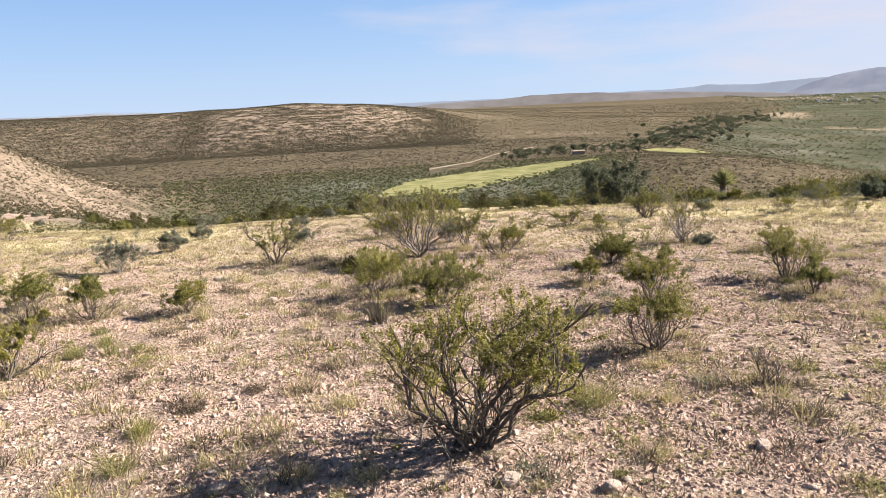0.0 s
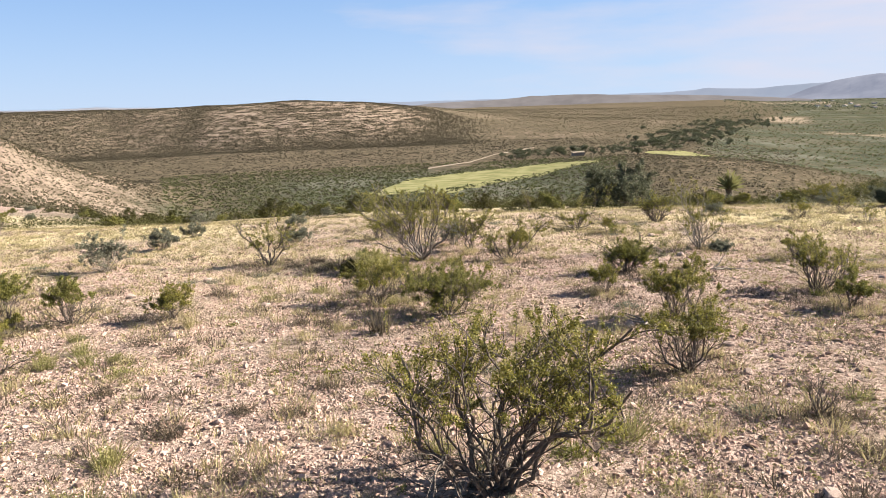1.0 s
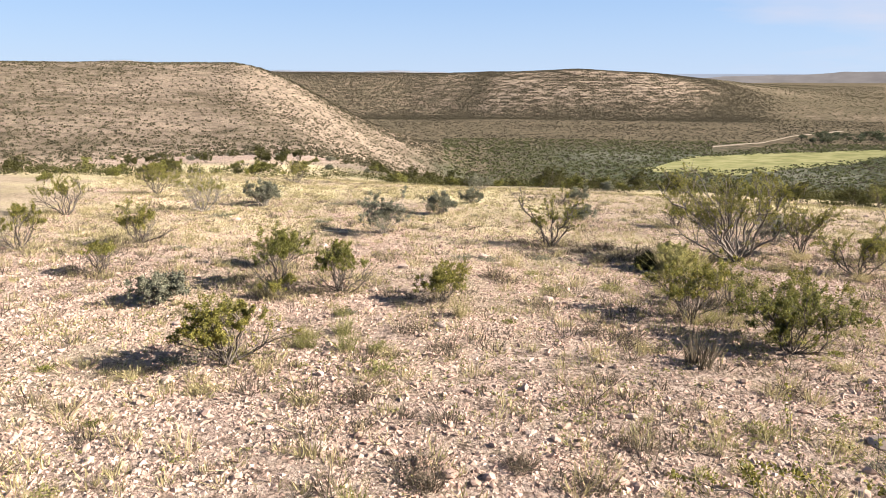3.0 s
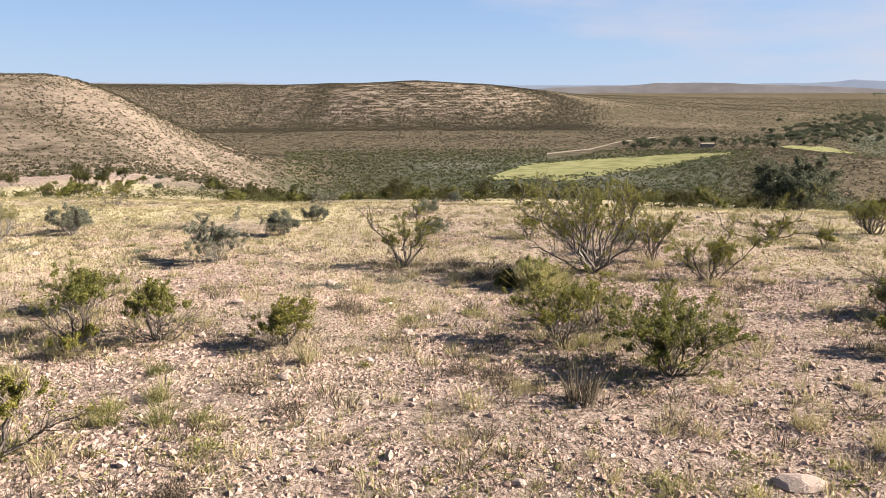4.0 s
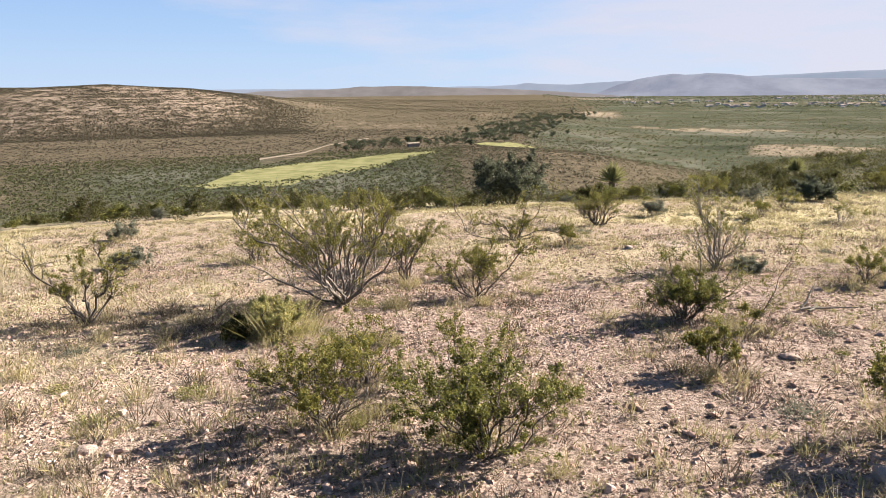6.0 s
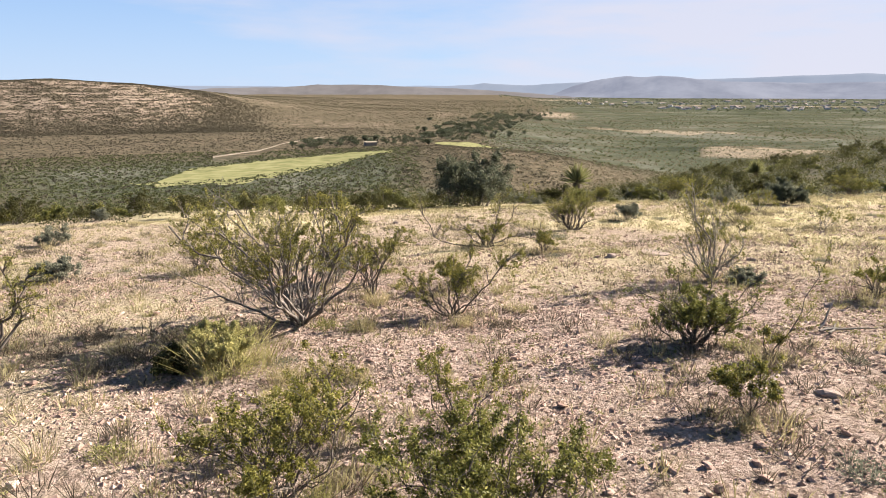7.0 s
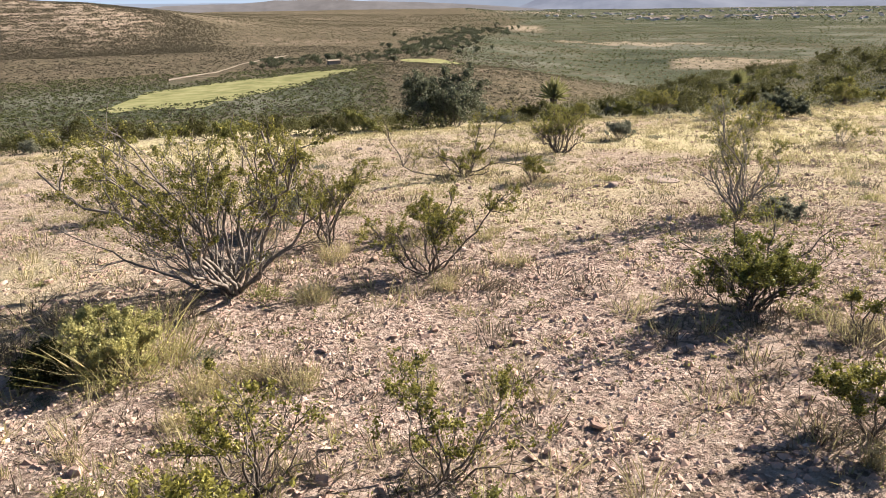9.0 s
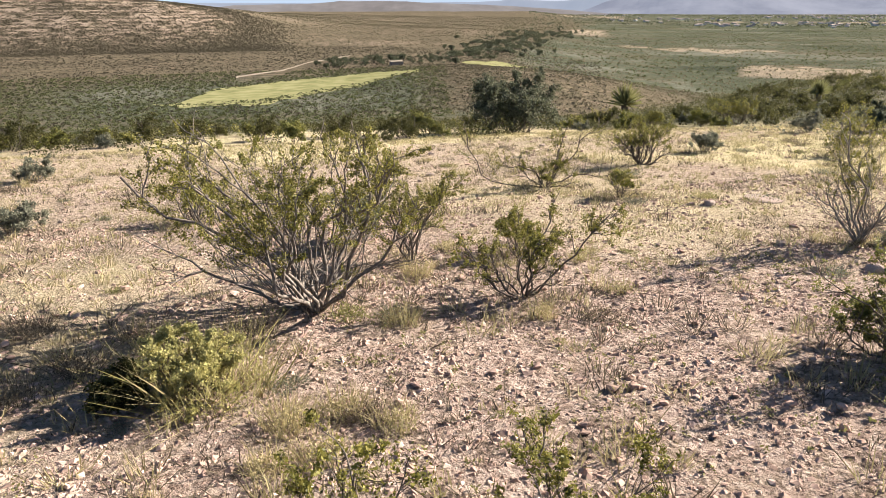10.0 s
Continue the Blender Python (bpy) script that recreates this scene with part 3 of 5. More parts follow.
def domes(rng, x, y, z, w, h, count, size):
    """Small leaves heaped into low rounded clumps at the given places."""
    i = np.repeat(np.arange(len(x)), count)
    n = len(i)
    d = rng.normal(0, 1, (n, 3)); d[:, 2] = np.abs(d[:, 2])
    d /= np.linalg.norm(d, axis=1, keepdims=True)
    d *= (rng.random(n) ** 0.4 * rng.uniform(0.7, 1.15, n))[:, None]
    lobe = 1 + 0.35 * np.sin(np.arctan2(d[:, 1], d[:, 0]) * 3 + i * 1.7)
    at = np.stack([x[i] + d[:, 0] * w[i] * 0.5 * lobe, y[i] + d[:, 1] * w[i] * 0.5 * lobe, z[i] + d[:, 2] * h[i]], -1)
    return leaf_quads(rng, at, size, size * 0.2, 0.6)


CREO = "olive-green creosote bush with grey twisted stems on stony ground"


planted = []


def creosote(x, y, h, w, seed, label=CREO, **kw):
    planted.append((x, y, w))
    return grow_bush("creosote_bush", x, y, h, w, seed, label, group="creosote bushes on the knoll", **kw)


# the knoll's bushes, one by one
creosote(0.16, 3.55, 1.03, 1.45, 1, "wide creosote bush with dark twisted stems and thin olive leaves", stems=16, kink=0.26, leaves=19, thick=1.25, arms=((0.68, 0.0, 0.72, 1.4), (0.62, -0.15, 0.50, 1.2), (-0.5, -0.1, 0.8, 1.0)))
creosote(-2.50, 10.15, 0.66, 0.62, 2, "open creosote bush with gnarled dark stems and few leaves", stems=4, kink=0.34, branches=5, leaves=20, thick=1.6,
         arms=((-0.46, 0.05, 0.66, 0.25), (0.22, -0.1, 0.72, 1.0), (0.34, 0.1, 0.55, 1.0), (-0.2, 0.1, 0.36, 0.0)))
creosote(-0.41, 10.25, 1.20, 1.9, 3, "large spreading creosote bush with long stems coloured sunlit pale", stems=13, kink=0.19, branches=7, leaves=25, thick=1.1, shift=-0.16, low=0.04, bark=M_BARK_SUNLIT,
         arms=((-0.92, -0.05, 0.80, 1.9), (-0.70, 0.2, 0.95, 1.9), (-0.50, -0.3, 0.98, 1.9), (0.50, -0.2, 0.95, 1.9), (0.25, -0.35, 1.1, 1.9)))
creosote(0.30, 11.0, 0.68, 0.62, 4, stems=5, leaves=16, kink=0.26, arms=((0.30, 0.0, 0.62, 1.0), (-0.16, 0.0, 0.7, 1.0)))
creosote(0.81, 10.15, 0.58, 0.92, 5, "small open creosote bush with bare lower stems", stems=6, kink=0.28, leaves=15, thick=1.15,
         arms=((0.46, 0.0, 0.50, 0.9), (-0.44, -0.05, 0.46, 0.9), (0.12, -0.1, 0.58, 0.9)))
creosote(-0.76, 7.50, 0.62, 0.88, 6, stems=13, leaves=12, kink=0.23, thick=0.9)
creosote(-0.50, 8.12, 0.52, 0.80, 36, "thin open creosote bush with bare forked stems", stems=8, leaves=9, branches=5, kink=0.24, thick=0.9)
creosote(0.14, 7.95, 0.50, 0.72, 37, "thin open creosote bush with few yellowish leaves", stems=7, leaves=10, branches=5, kink=0.24, thick=0.9)
creosote(-0.06, 6.98, 0.56, 1.0, 7, "dense low creosote bush with bright olive leaves", stems=16, leaves=14, low=0.2, kink=0.23, leaf=M_LEAF_DEEP, thick=0.9)
creosote(2.09, 8.75, 0.42, 0.86, 108, "dense dark creosote bush with bare arms reaching sideways", stems=16, leaves=20, bare=0.1, leaf=M_LEAF_DEEP, low=0.1, kink=0.28,
         arms=((-0.56, -0.05, 0.42, 0.15), (-0.40, -0.2, 0.36, 0.1), (0.50, 0.05, 0.36, 0.2), (0.42, -0.1, 0.44, 0.4), (-0.16, 0.0, 0.56, 0.5), (0.14, 0.1, 0.58, 0.3)))
creosote(1.57, 7.60, 0.34, 0.40, 9, "small creosote sprig beside dry grass", stems=6, leaves=14)
creosote(2.32, 8.28, 0.30, 0.24, 34, "lone leaning creosote branch with a tuft of leaves", stems=3, leaves=8, branches=4, arms=((0.30, 0.0, 0.60, 0.5), (0.34, 0.0, 0.10, 0.0)))
creosote(3.55, 10.5, 0.84, 0.72, 10, "upright half-bare creosote bush with pale stems", stems=8, leaves=13, bare=0.25, bark=M_BARK_GREY, kink=0.18,
         arms=((-0.30, 0.0, 0.98, 0.7), (-0.20, 0.1, 0.86, 0.7), (0.30, 0.0, 0.62, 0.9)))
creosote(4.14, 14.65, 0.70, 0.95, 11, stems=11, leaves=15, kink=0.24, thick=1.3, arms=((0.45, 0.0, 0.55, 0.8), (-0.4, 0.0, 0.5, 0.8)))
creosote(2.72, 12.55, 0.34, 0.42, 12, stems=6, leaves=12, bare=0.3)
creosote(2.32, 13.45, 0.42, 0.8, 13, "sprawling creosote bush with long bare sideways arms", stems=7, kink=0.30, leaves=20, low=0.0, thick=1.5,
         arms=((-1.15, 0.1, 0.62, 0.8), (-0.75, -0.1, 0.42, 0.6), (0.62, 0.1, 0.72, 0.6), (0.25, 0.0, 0.66, 0.9), (0.85, 0.0, 0.36, 0.2)))
creosote(7.49, 13.1, 0.40, 1.0, 14, "low half-dead creosote bush with grey arms", stems=8, leaves=6, bare=0.4, bark=M_BARK_GREY)
creosote(6.82, 14.2, 0.45, 0.56, 15, stems=7, leaves=14)
creosote(1.60, 5.15, 0.70, 0.60, 16, "upright creosote bush with feathery olive leaves", stems=12, leaves=17, kink=0.2)
creosote(1.95, 6.52, 0.62, 0.66, 35, "feathery creosote bush beside shaded gravel", stems=10, leaves=18)
creosote(3.69, 7.48, 0.70, 1.0, 17, "broad creosote bush on dark shaded gravel", stems=12, leaves=18, kink=0.2)
creosote(3.55, 6.66, 0.40, 0.40, 18, stems=7, leaves=15, leaf=M_LEAF_DEEP)
creosote(2.02, 4.26, 0.34, 0.36, 19, "thin leafless-looking creosote sprig", stems=6, leaves=5, bare=0.5)
creosote(-3.36, 5.14, 0.60, 0.68, 20, "small creosote bush with yellow-green crown", stems=9, leaves=22, kink=0.26, thick=1.2, low=0.08)
creosote(-3.64, 7.02, 0.52, 0.70, 21, stems=14, leaves=17, leaf=M_LEAF_DEEP, low=-0.06, kink=0.22)
creosote(-4.72, 7.70, 0.50, 0.64, 22, stems=10, leaves=20, leaf=M_LEAF_DEEP)
creosote(-4.25, 6.92, 0.64, 0.70, 23, "upright creosote bush with dark green tufts", stems=9, leaves=18, leaf=M_LEAF_DEEP, low=-0.04, kink=0.25)
creosote(-4.02, 6.62, 0.26, 0.40, 43, stems=6, leaves=10)
creosote(-2.70, 7.10, 0.44, 0.56, 24, "low sparse creosote bush among stones", stems=9, leaves=14, low=0.1, kink=0.28)
creosote(-8.06, 10.46, 0.86, 0.95, 25, "tall grey-stemmed creosote bush, thinly leaved", stems=11, leaves=11, bark=M_BARK_GREY, kink=0.2)
creosote(-5.95, 6.56, 0.54, 0.42, 26, stems=7, leaves=10)
creosote(-6.78, 7.90, 0.60, 0.78, 27, stems=11, leaves=16)
creosote(-10.6, 12.14, 0.64, 0.98, 28, stems=10, leaves=15)
creosote(-10.2, 16.2, 0.62, 1.1, 38, stems=9, leaves=16)
creosote(4.38, 9.40, 0.40, 0.56, 39, stems=8, leaves=12, bare=0.3)
creosote(8.6, 23.0, 0.62, 0.95, 44, stems=11, leaves=18, size=0.018, leaf=M_LEAF_DEEP)
creosote(9.5, 23.4, 0.55, 0.8, 45, stems=9, leaves=18, size=0.018)
creosote(8.25, 15.3, 0.46, 0.7, 40, stems=8, leaves=12)
creosote(12.4, 23.8, 0.80, 1.9, 41, "wide bright olive creosote bush at the rim", stems=16, leaves=24, size=0.02)
creosote(14.2, 19.1, 0.66, 1.4, 42, stems=14, leaves=22, size=0.018)
creosote(-1.24, 12.9, 0.55, 0.60, 30, stems=7, leaves=12)
creosote(1.06, 10.95, 0.40, 0.45, 31, stems=6, leaves=14)
creosote(-9.5, 9.2, 0.75, 0.9, 32, stems=9, leaves=15)
creosote(-7.6, 7.0, 0.62, 0.75, 33, stems=9, leaves=15)


def grey_shrub(x, y, h, w, seed, label="low rounded grey shrub on dry ground"):
    return grow_bush("grey_shrub", x, y, h, w, seed, label, stems=14, kink=0.2, branches=5, twigs=3, leaves=14, size=0.020,
                     bark=M_BARK_GREY, leaf=M_LEAF_GREY, low=0.2, group="grey shrubs on the knoll")


grey_shrub(-4.70, 9.95, 0.60, 0.95, 51, "twiggy grey shrub with a fallen dead branch")
grey_shrub(9.1, 17.4, 0.44, 0.85, 63, "dense dark grey shrub below the rim")
grey_shrub(10.9, 18.0, 0.40, 0.9, 64)
grey_shrub(-8.09, 12.1, 0.34, 0.68, 52)
grey_shrub(-2.70, 12.95, 0.27, 0.56, 53)
grey_shrub(-6.50, 19.0, 0.45, 0.95, 54)
grey_shrub(-4.83, 6.10, 0.26, 0.50, 55)
grey_shrub(0.05, 11.6, 0.42, 0.55, 56, "dark grey shrub under a large creosote bush")
grey_shrub(5.6, 15.4, 0.30, 0.5, 57)
grey_shrub(-4.89, 12.4, 0.40, 0.52, 60)
grey_shrub(-5.05, 14.35, 0.30, 0.5, 61)
grey_shrub(-7.85, 11.7, 0.48, 0.66, 62)
grey_shrub(3.78, 10.30, 0.14, 0.50, 58, "flat heap of dead twigs under a bush")
grey_shrub(-3.4, 16.2, 0.30, 0.6, 59)

# dark evergreen shrub at the knoll's rim
grow_bush("evergreen_shrub", 10.2, 16.9, 0.46, 0.85, 72, "compact dark green shrub at the knoll's rim", stems=16, kink=0.14, branches=8, twigs=5, leaves=14, size=0.026, leaf=M_LEAF_BLUE, low=0.25, base=0.15)
grow_bush("evergreen_shrub", 5.35, 22.8, 1.02, 1.9, 71, "dense dark blue-green evergreen shrub at the knoll's rim", stems=32, kink=0.10, branches=8, twigs=5,
          leaves=3, size=0.062, leaf=M_LEAF_BLUE, low=0.30, base=0.5,
          arms=((1.1, 0.0, 1.0, 0.9), (0.8, 0.1, 1.2, 0.9), (-1.0, 0.0, 1.25, 0.9), (-0.8, -0.2, 1.0, 0.9), (0.45, 0.0, 1.25, 0.9), (-0.45, 0.1, 1.15, 0.9)))




def yucca(x, y, h, seed, label="spiky yucca with a rosette of stiff green leaves"):
    rng = np.random.default_rng(seed)
    root = tagged(new("yucca"), label, "yucca", "yuccas at the rim")
    root.matrix_world = pose(x, y, gz(x, y) - 0.02)
    g = Growth()
    pts = np.array([[0, 0, 0], [0.02, 0.01, h * 0.2], [0.01, 0.02, h * 0.55], [0, 0.01, h * 0.66]])
    g.tube(pts, np.array([0.11, 0.10, 0.11, 0.05]) * h, 9)
    part("trunk", g.mesh("trunk", M_DEAD), root, "trunk clad in dry brown leaf bases")
    L = 0.50 * h
    outline = np.array([[-0.011, 0, 0], [0.011, 0, 0], [0.017, 0.006, L * 0.45], [0.010, 0.010, L * 0.8], [0, 0.012, L], [-0.010, 0.010, L * 0.8], [-0.017, 0.006, L * 0.45],
                        [0, -0.008, L * 0.4]])
    outline[:, 0] *= 1.3
    faces = [(0, 1, 7), (1, 2, 7), (0, 7, 6), (7, 2, 3), (7, 3, 4), (7, 4, 5), (7, 5, 6)]
    green, dry = sheet("leaf", outline, faces, M_YUCCA), sheet("leaf", outline, faces, M_DEAD)
    for k in range(120):
        v = k / 120
        lean = 8 + 78 * v**1.1 + rng.normal(0, 6)
        leaf = part("leaf", green, root)
        leaf.matrix_local = pose(0, 0, h * (0.66 - 0.12 * v), 0, 0, k * 137.5) @ pose(0.02, 0, 0, 0, lean, 0) @ Matrix.Scale(rng.uniform(0.8, 1.12), 4)
    for k in range(46):
        leaf = part("leaf", dry, root, "dry brown hanging leaf")
        leaf.matrix_local = pose(0, 0, h * rng.uniform(0.2, 0.4), 0, 0, k * 137.5) @ pose(0.06 * h, 0, 0, 0, rng.uniform(125, 165), 0) @ Matrix.Scale(rng.uniform(0.6, 0.9), 4)
    return root


yucca(10.2, 26.2, 1.16, 81)
yucca(20.6, 30.0, 0.95, 82)

# ---------------------------------------------------------------- scrub on the knoll's rim
def rim_templates():
    made = []
    for k, (h, w, leaf, lv) in enumerate(((0.7, 1.1, M_LEAF_BELT, 10), (0.6, 1.1, M_LEAF_DEEP, 11), (0.85, 1.1, M_LEAF_BELT, 9), (0.45, 0.85, M_LEAF_GREY, 9))):
        made.append(grow_bush("rim_bush", 200 + 3 * k, -60, h, w, 300 + k, "olive creosote bush in the belt along the knoll's rim" if k < 3 else "grey shrub in the belt along the knoll's rim",
                              stems=6, branches=9, twigs=3, leaves=lv * 0.8, size=0.042, leaf=leaf, low=0.2, thick=1.2, fine=False,
                              bark=M_BARK if k < 3 else M_BARK_GREY, group="bushes along the rim"))
    return made


def plant_rim():
    rng = np.random.default_rng(5)
    temp = rim_templates()
    spots = []
    tries = 0
    while len(spots) < 296 and tries < 20000:
        tries += 1
        th = rng.uniform(-52, 54)
        if rng.random() < 0.3:
            th = rng.uniform(24, 54)
        rim = 19.0 + 7.5 * float(vnoise(np.float64(th / 4.0), np.float64(0.5), 5))
        if th > 22:
            r = rng.uniform(rim, 26 + 42 * min(1, (th - 22) / 14))
        else:
            r = rng.uniform(rim, 27) if th > -22 else rng.uniform(rim, 46)
        x, y = r * math.sin(radians(th)), r * math.cos(radians(th))
        if any((x - a) ** 2 + (y - b) ** 2 < 0.55 for a, b in spots) or (x - 5.35) ** 2 + (y - 22.8) ** 2 < 2.4 or (x - 10.2) ** 2 + (y - 26.2) ** 2 < 2.0:
            continue
        spots.append((x, y))
    for k, (x, y) in enumerate(spots):
        t = temp[int(rng.choice(4, p=(0.36, 0.3, 0.22, 0.12)))]
        s = rng.uniform(0.35, 0.95) * (1.0 + 0.35 * float(step((math.degrees(math.atan2(x, y)) - 26) / 12)))
        copy_thing(t, pose(x, y, gz(x, y) - 0.02, 0, 0, rng.uniform(0, 360)) @ Matrix.Diagonal((s, s, s * rng.uniform(0.8, 1.1), 1)))
    for k, t in enumerate(temp):
        x, y = polar(23.0 + k, (-5.0, 8.0, -14.0, 21.0)[k])
        t.matrix_world = pose(x, y, gz(x, y) - 0.02)


plant_rim()

# ---------------------------------------------------------------- field, track and far country
rng = np.random.default_rng(9)


def field_outline(u, v):
    th = -7.5 + 19.5 * u
    near = np.interp(th, [-7.5, -5, 0, 8, 12], [136, 131, 131, 157, 182])
    far = np.interp(th, [-7.5, -5.5, -3, 3, 12], [138, 141, 163, 178, 189])
    near = near + 9 * (fbm(th * 1.1, th * 0, 3) - 0.45)
    far = np.maximum(far + 6 * (fbm(th * 1.3, th * 0, 6) - 0.45), near + 1)
    return polar(near + (far - near) * v, th)


def in_valley_open(r, th):
    """True on the field and along the track."""
    near = np.interp(th, [-7.5, -5, 0, 8, 12], [142, 138, 138, 163, 186])
    far = np.interp(th, [-7.5, -5.5, -3, 3, 12], [138, 141, 160, 175, 186])
    track = np.interp(th, [-1.5, 1.9, 4.0, 6.3, 7.0], [188, 205, 235, 258, 262])
    return ((th > -7.5) & (th < 12) & (r > near) & (r < far)) | ((th > -1.5) & (th < 7) & (np.abs(r - track + 5) < 9))


tagged(new("field", draped("field", field_outline, 90, 14, 0.07, M_FIELD)), "pale yellow-green grass field in the valley bottom", "field", kind="structure")


def track_outline(u, v):
    th = -1.5 + 8.5 * u
    r = np.interp(th, [-1.5, 1.9, 4.0, 6.3, 7.0], [188, 205, 235, 258, 262])
    return polar(r + (v - 0.5) * 3.6, th)


tagged(new("dirt_track", draped("dirt_track", track_outline, 60, 4, 0.14, M_TRACK)), "pale dirt track crossing the valley", "track", kind="structure")


def patch(name, label, th0, th1, r0, r1, mat, seed):
    def outline(u, v):
        th = th0 + (th1 - th0) * u
        c, half = 0.5 * (r0 + r1), 0.5 * (r1 - r0)
        e = np.sin(np.pi * np.clip(u, 0.02, 0.98)) ** 0.6
        return polar(c + (v - 0.5) * 2 * half * e * (0.75 + 0.5 * vnoise(u * 6, v * 0, seed)) + (u - 0.5) * 0.25 * half, th)
    tagged(new(name, draped(name, outline, 50, 8, 0.25, mat)), label, "field", kind="structure")


patch("field_pale", "small pale green clearing beside the creek", 15.5, 20.5, 228, 262, M_FIELD, 1)

def clumps(name, label, x, y, size, mat, seed, tall=0.75, faces=18):
    """Irregular far shrubs: each a ragged heap of small leaf faces."""
    rg = np.random.default_rng(seed)
    n = len(x)
    z = terrain(x, y)
    i = np.repeat(np.arange(n), faces)
    m = n * faces
    d = rg.normal(0, 1, (m, 3)); d[:, 2] = np.abs(d[:, 2]) * 1.1
    d /= np.linalg.norm(d, axis=1, keepdims=True)
    rad = size[i] * rg.uniform(0.35, 1.1, m) * 0.5
    c = np.stack([x[i], y[i], z[i]], -1) + d * rad[:, None] * np.array([1, 1, 2 * tall])
    a = rg.normal(0, 1, (m, 3)); a /= np.linalg.norm(a, axis=1, keepdims=True)
    b = np.cross(a, rg.normal(0, 1, (m, 3))); b /= np.linalg.norm(b, axis=1, keepdims=True)
    s = (size[i] * rg.uniform(0.13, 0.30, m))[:, None]
    v = np.stack([c + a * s, c - a * s * 0.6 + b * s * 0.8, c - a * s * 0.5 - b * s * 0.8], 1).reshape(-1, 3)
    ob = new(name, tri_sheet(name, v, np.arange(3 * m).reshape(-1, 3), mat))
    return tagged(ob, label, "shrubs", kind="stuff")


def leafy(name, label, x, y, size, mat, seed, tall, count, leaf):
    """Brush near enough to show its leaves."""
    v, q = domes(np.random.default_rng(seed), x, y, terrain(x, y), size, size * tall, count, leaf)
    tagged(new(name, tri_sheet(name, v, q, mat)), label, "shrubs", kind="stuff")


def spread(n, th0, th1, r0, r1, keep, seed):
    rg = np.random.default_rng(seed)
    th, r = rg.uniform(th0, th1, n), np.sqrt(rg.uniform(r0**2, r1**2, n))
    x, y = polar(r, th)
    ok = rg.random(n) < keep(x, y, r, th)
    return x[ok], y[ok], rg


x, y, rg = spread(42000, -58, -22, 44, 150, lambda x, y, r, th: 0.30 + 0.9 * (fbm(x / 8, y / 8, 61) - 0.3), 601)
clumps("near_hill_scrub", "scattered low dry shrubs on a pink hillside", x, y, rg.uniform(0.14, 0.42, len(x)), M_SCRUB, 611, 0.40, 10)
x, y, rg = spread(95000, -36, 4, 300, 440, lambda x, y, r, th: np.clip(1.5 * zones(x, y)[0] - 0.55, 0.06, 1) * step((4 - th) / 5), 602)
clumps("hill_scrub", "dark brush dotted in rows over the long hill", x, y, rg.uniform(0.4, 1.0, len(x)), M_SCRUB_HILL, 612, 0.45, 6)
x, y, rg = spread(40000, -36, 26, 110, 325, lambda x, y, r, th: (0.35 + 0.9 * (fbm(x / 16, y / 16, 63) - 0.3)) * ~in_valley_open(r, th), 603)
clumps("valley_scrub", "brown and green brush on the valley floor", x, y, rg.uniform(0.3, 0.8, len(x)), M_SCRUB_HILL, 613, 0.4, 9)
x, y, rg = spread(12000, -22, 14, 100, 205, lambda x, y, r, th: 0.8 * ~in_valley_open(r, th), 604)
clumps("valley_green", "green brush along the valley bottom", x, y, rg.uniform(0.25, 0.9, len(x)) ** 1.3, M_SCRUB_GREEN, 614, 0.4, 12)
x, y, rg = spread(9000, 12, 38, 105, 230, lambda x, y, r, th: 0.3 + 1.2 * (fbm(x / 7, y / 7, 67) - 0.3), 625)
clumps("spur_scrub", "dry scrub dotted over a low spur", x, y, rg.uniform(0.25, 0.7, len(x)), M_SCRUB, 626, 0.45, 9)
x, y, rg = spread(11000, -26, 54, 26, 125, lambda x, y, r, th: np.clip(28 / r, 0.15, 0.8) * (0.3 + 1.2 * (fbm(x / 4, y / 4, 68) - 0.25)), 607)
leafy("slope_brush", "low olive brush on the slope below the knoll", x, y, rg.uniform(0.3, 0.8, len(x)), M_LEAF_BELT, 617, 0.5, 18, 0.10)
x, y, rg = spread(3600, 22, 57, 19, 78, lambda x, y, r, th: step((th - 22) / 9) * (0.1 + 1.5 * (fbm(x / 5, y / 5, 69) - 0.25)) * step((r - 18 - 7 * vnoise(th / 4, th * 0, 5)) / 3), 608)
leafy("belt_brush", "dense olive brush belt on the ridge", x, y, rg.uniform(0.5, 1.7, len(x)), M_LEAF_BELT, 618, 0.66, 75, 0.065)
x, y, rg = spread(2200, 22, 57, 19, 78, lambda x, y, r, th: step((th - 22) / 9) * 0.5, 609)
leafy("belt_grey_brush", "grey dry brush among the belt", x, y, rg.uniform(0.4, 0.9, len(x)), M_LEAF_GREY, 619, 0.55, 40, 0.05)
x, y, rg = spread(1700, -56, 24, 20, 30, lambda x, y, r, th: 0.5 * step((r - 19 - 7 * vnoise(th / 4, th * 0, 5)) / 3), 610)
leafy("rim_brush", "low olive brush along the knoll's rim", x, y, rg.uniform(0.3, 0.85, len(x)), M_LEAF_BELT, 620, 0.6, 60, 0.05)
x, y, rg = spread(46000, 19, 54, 180, 1500, lambda x, y, r, th: (0.25 + 1.1 * (fbm(x / 90, y / 40, 65) - 0.3)) * np.clip(1.3 - r / 1500, 0.1, 1), 605)
clumps("plain_scrub", "green scrub over the wide valley plain", x, y, rg.uniform(0.5, 1.6, len(x)), M_SCRUB_GREEN, 615, 0.45, 10)
x, y, rg = spread(60000, -8, 24, 285, 1500, lambda x, y, r, th: step((th + 8) / 8) * step((24 - th) / 4) * (0.15 + 0.85 * zones(x, y)[0]) * np.clip(420 / r, 0.2, 1), 606)
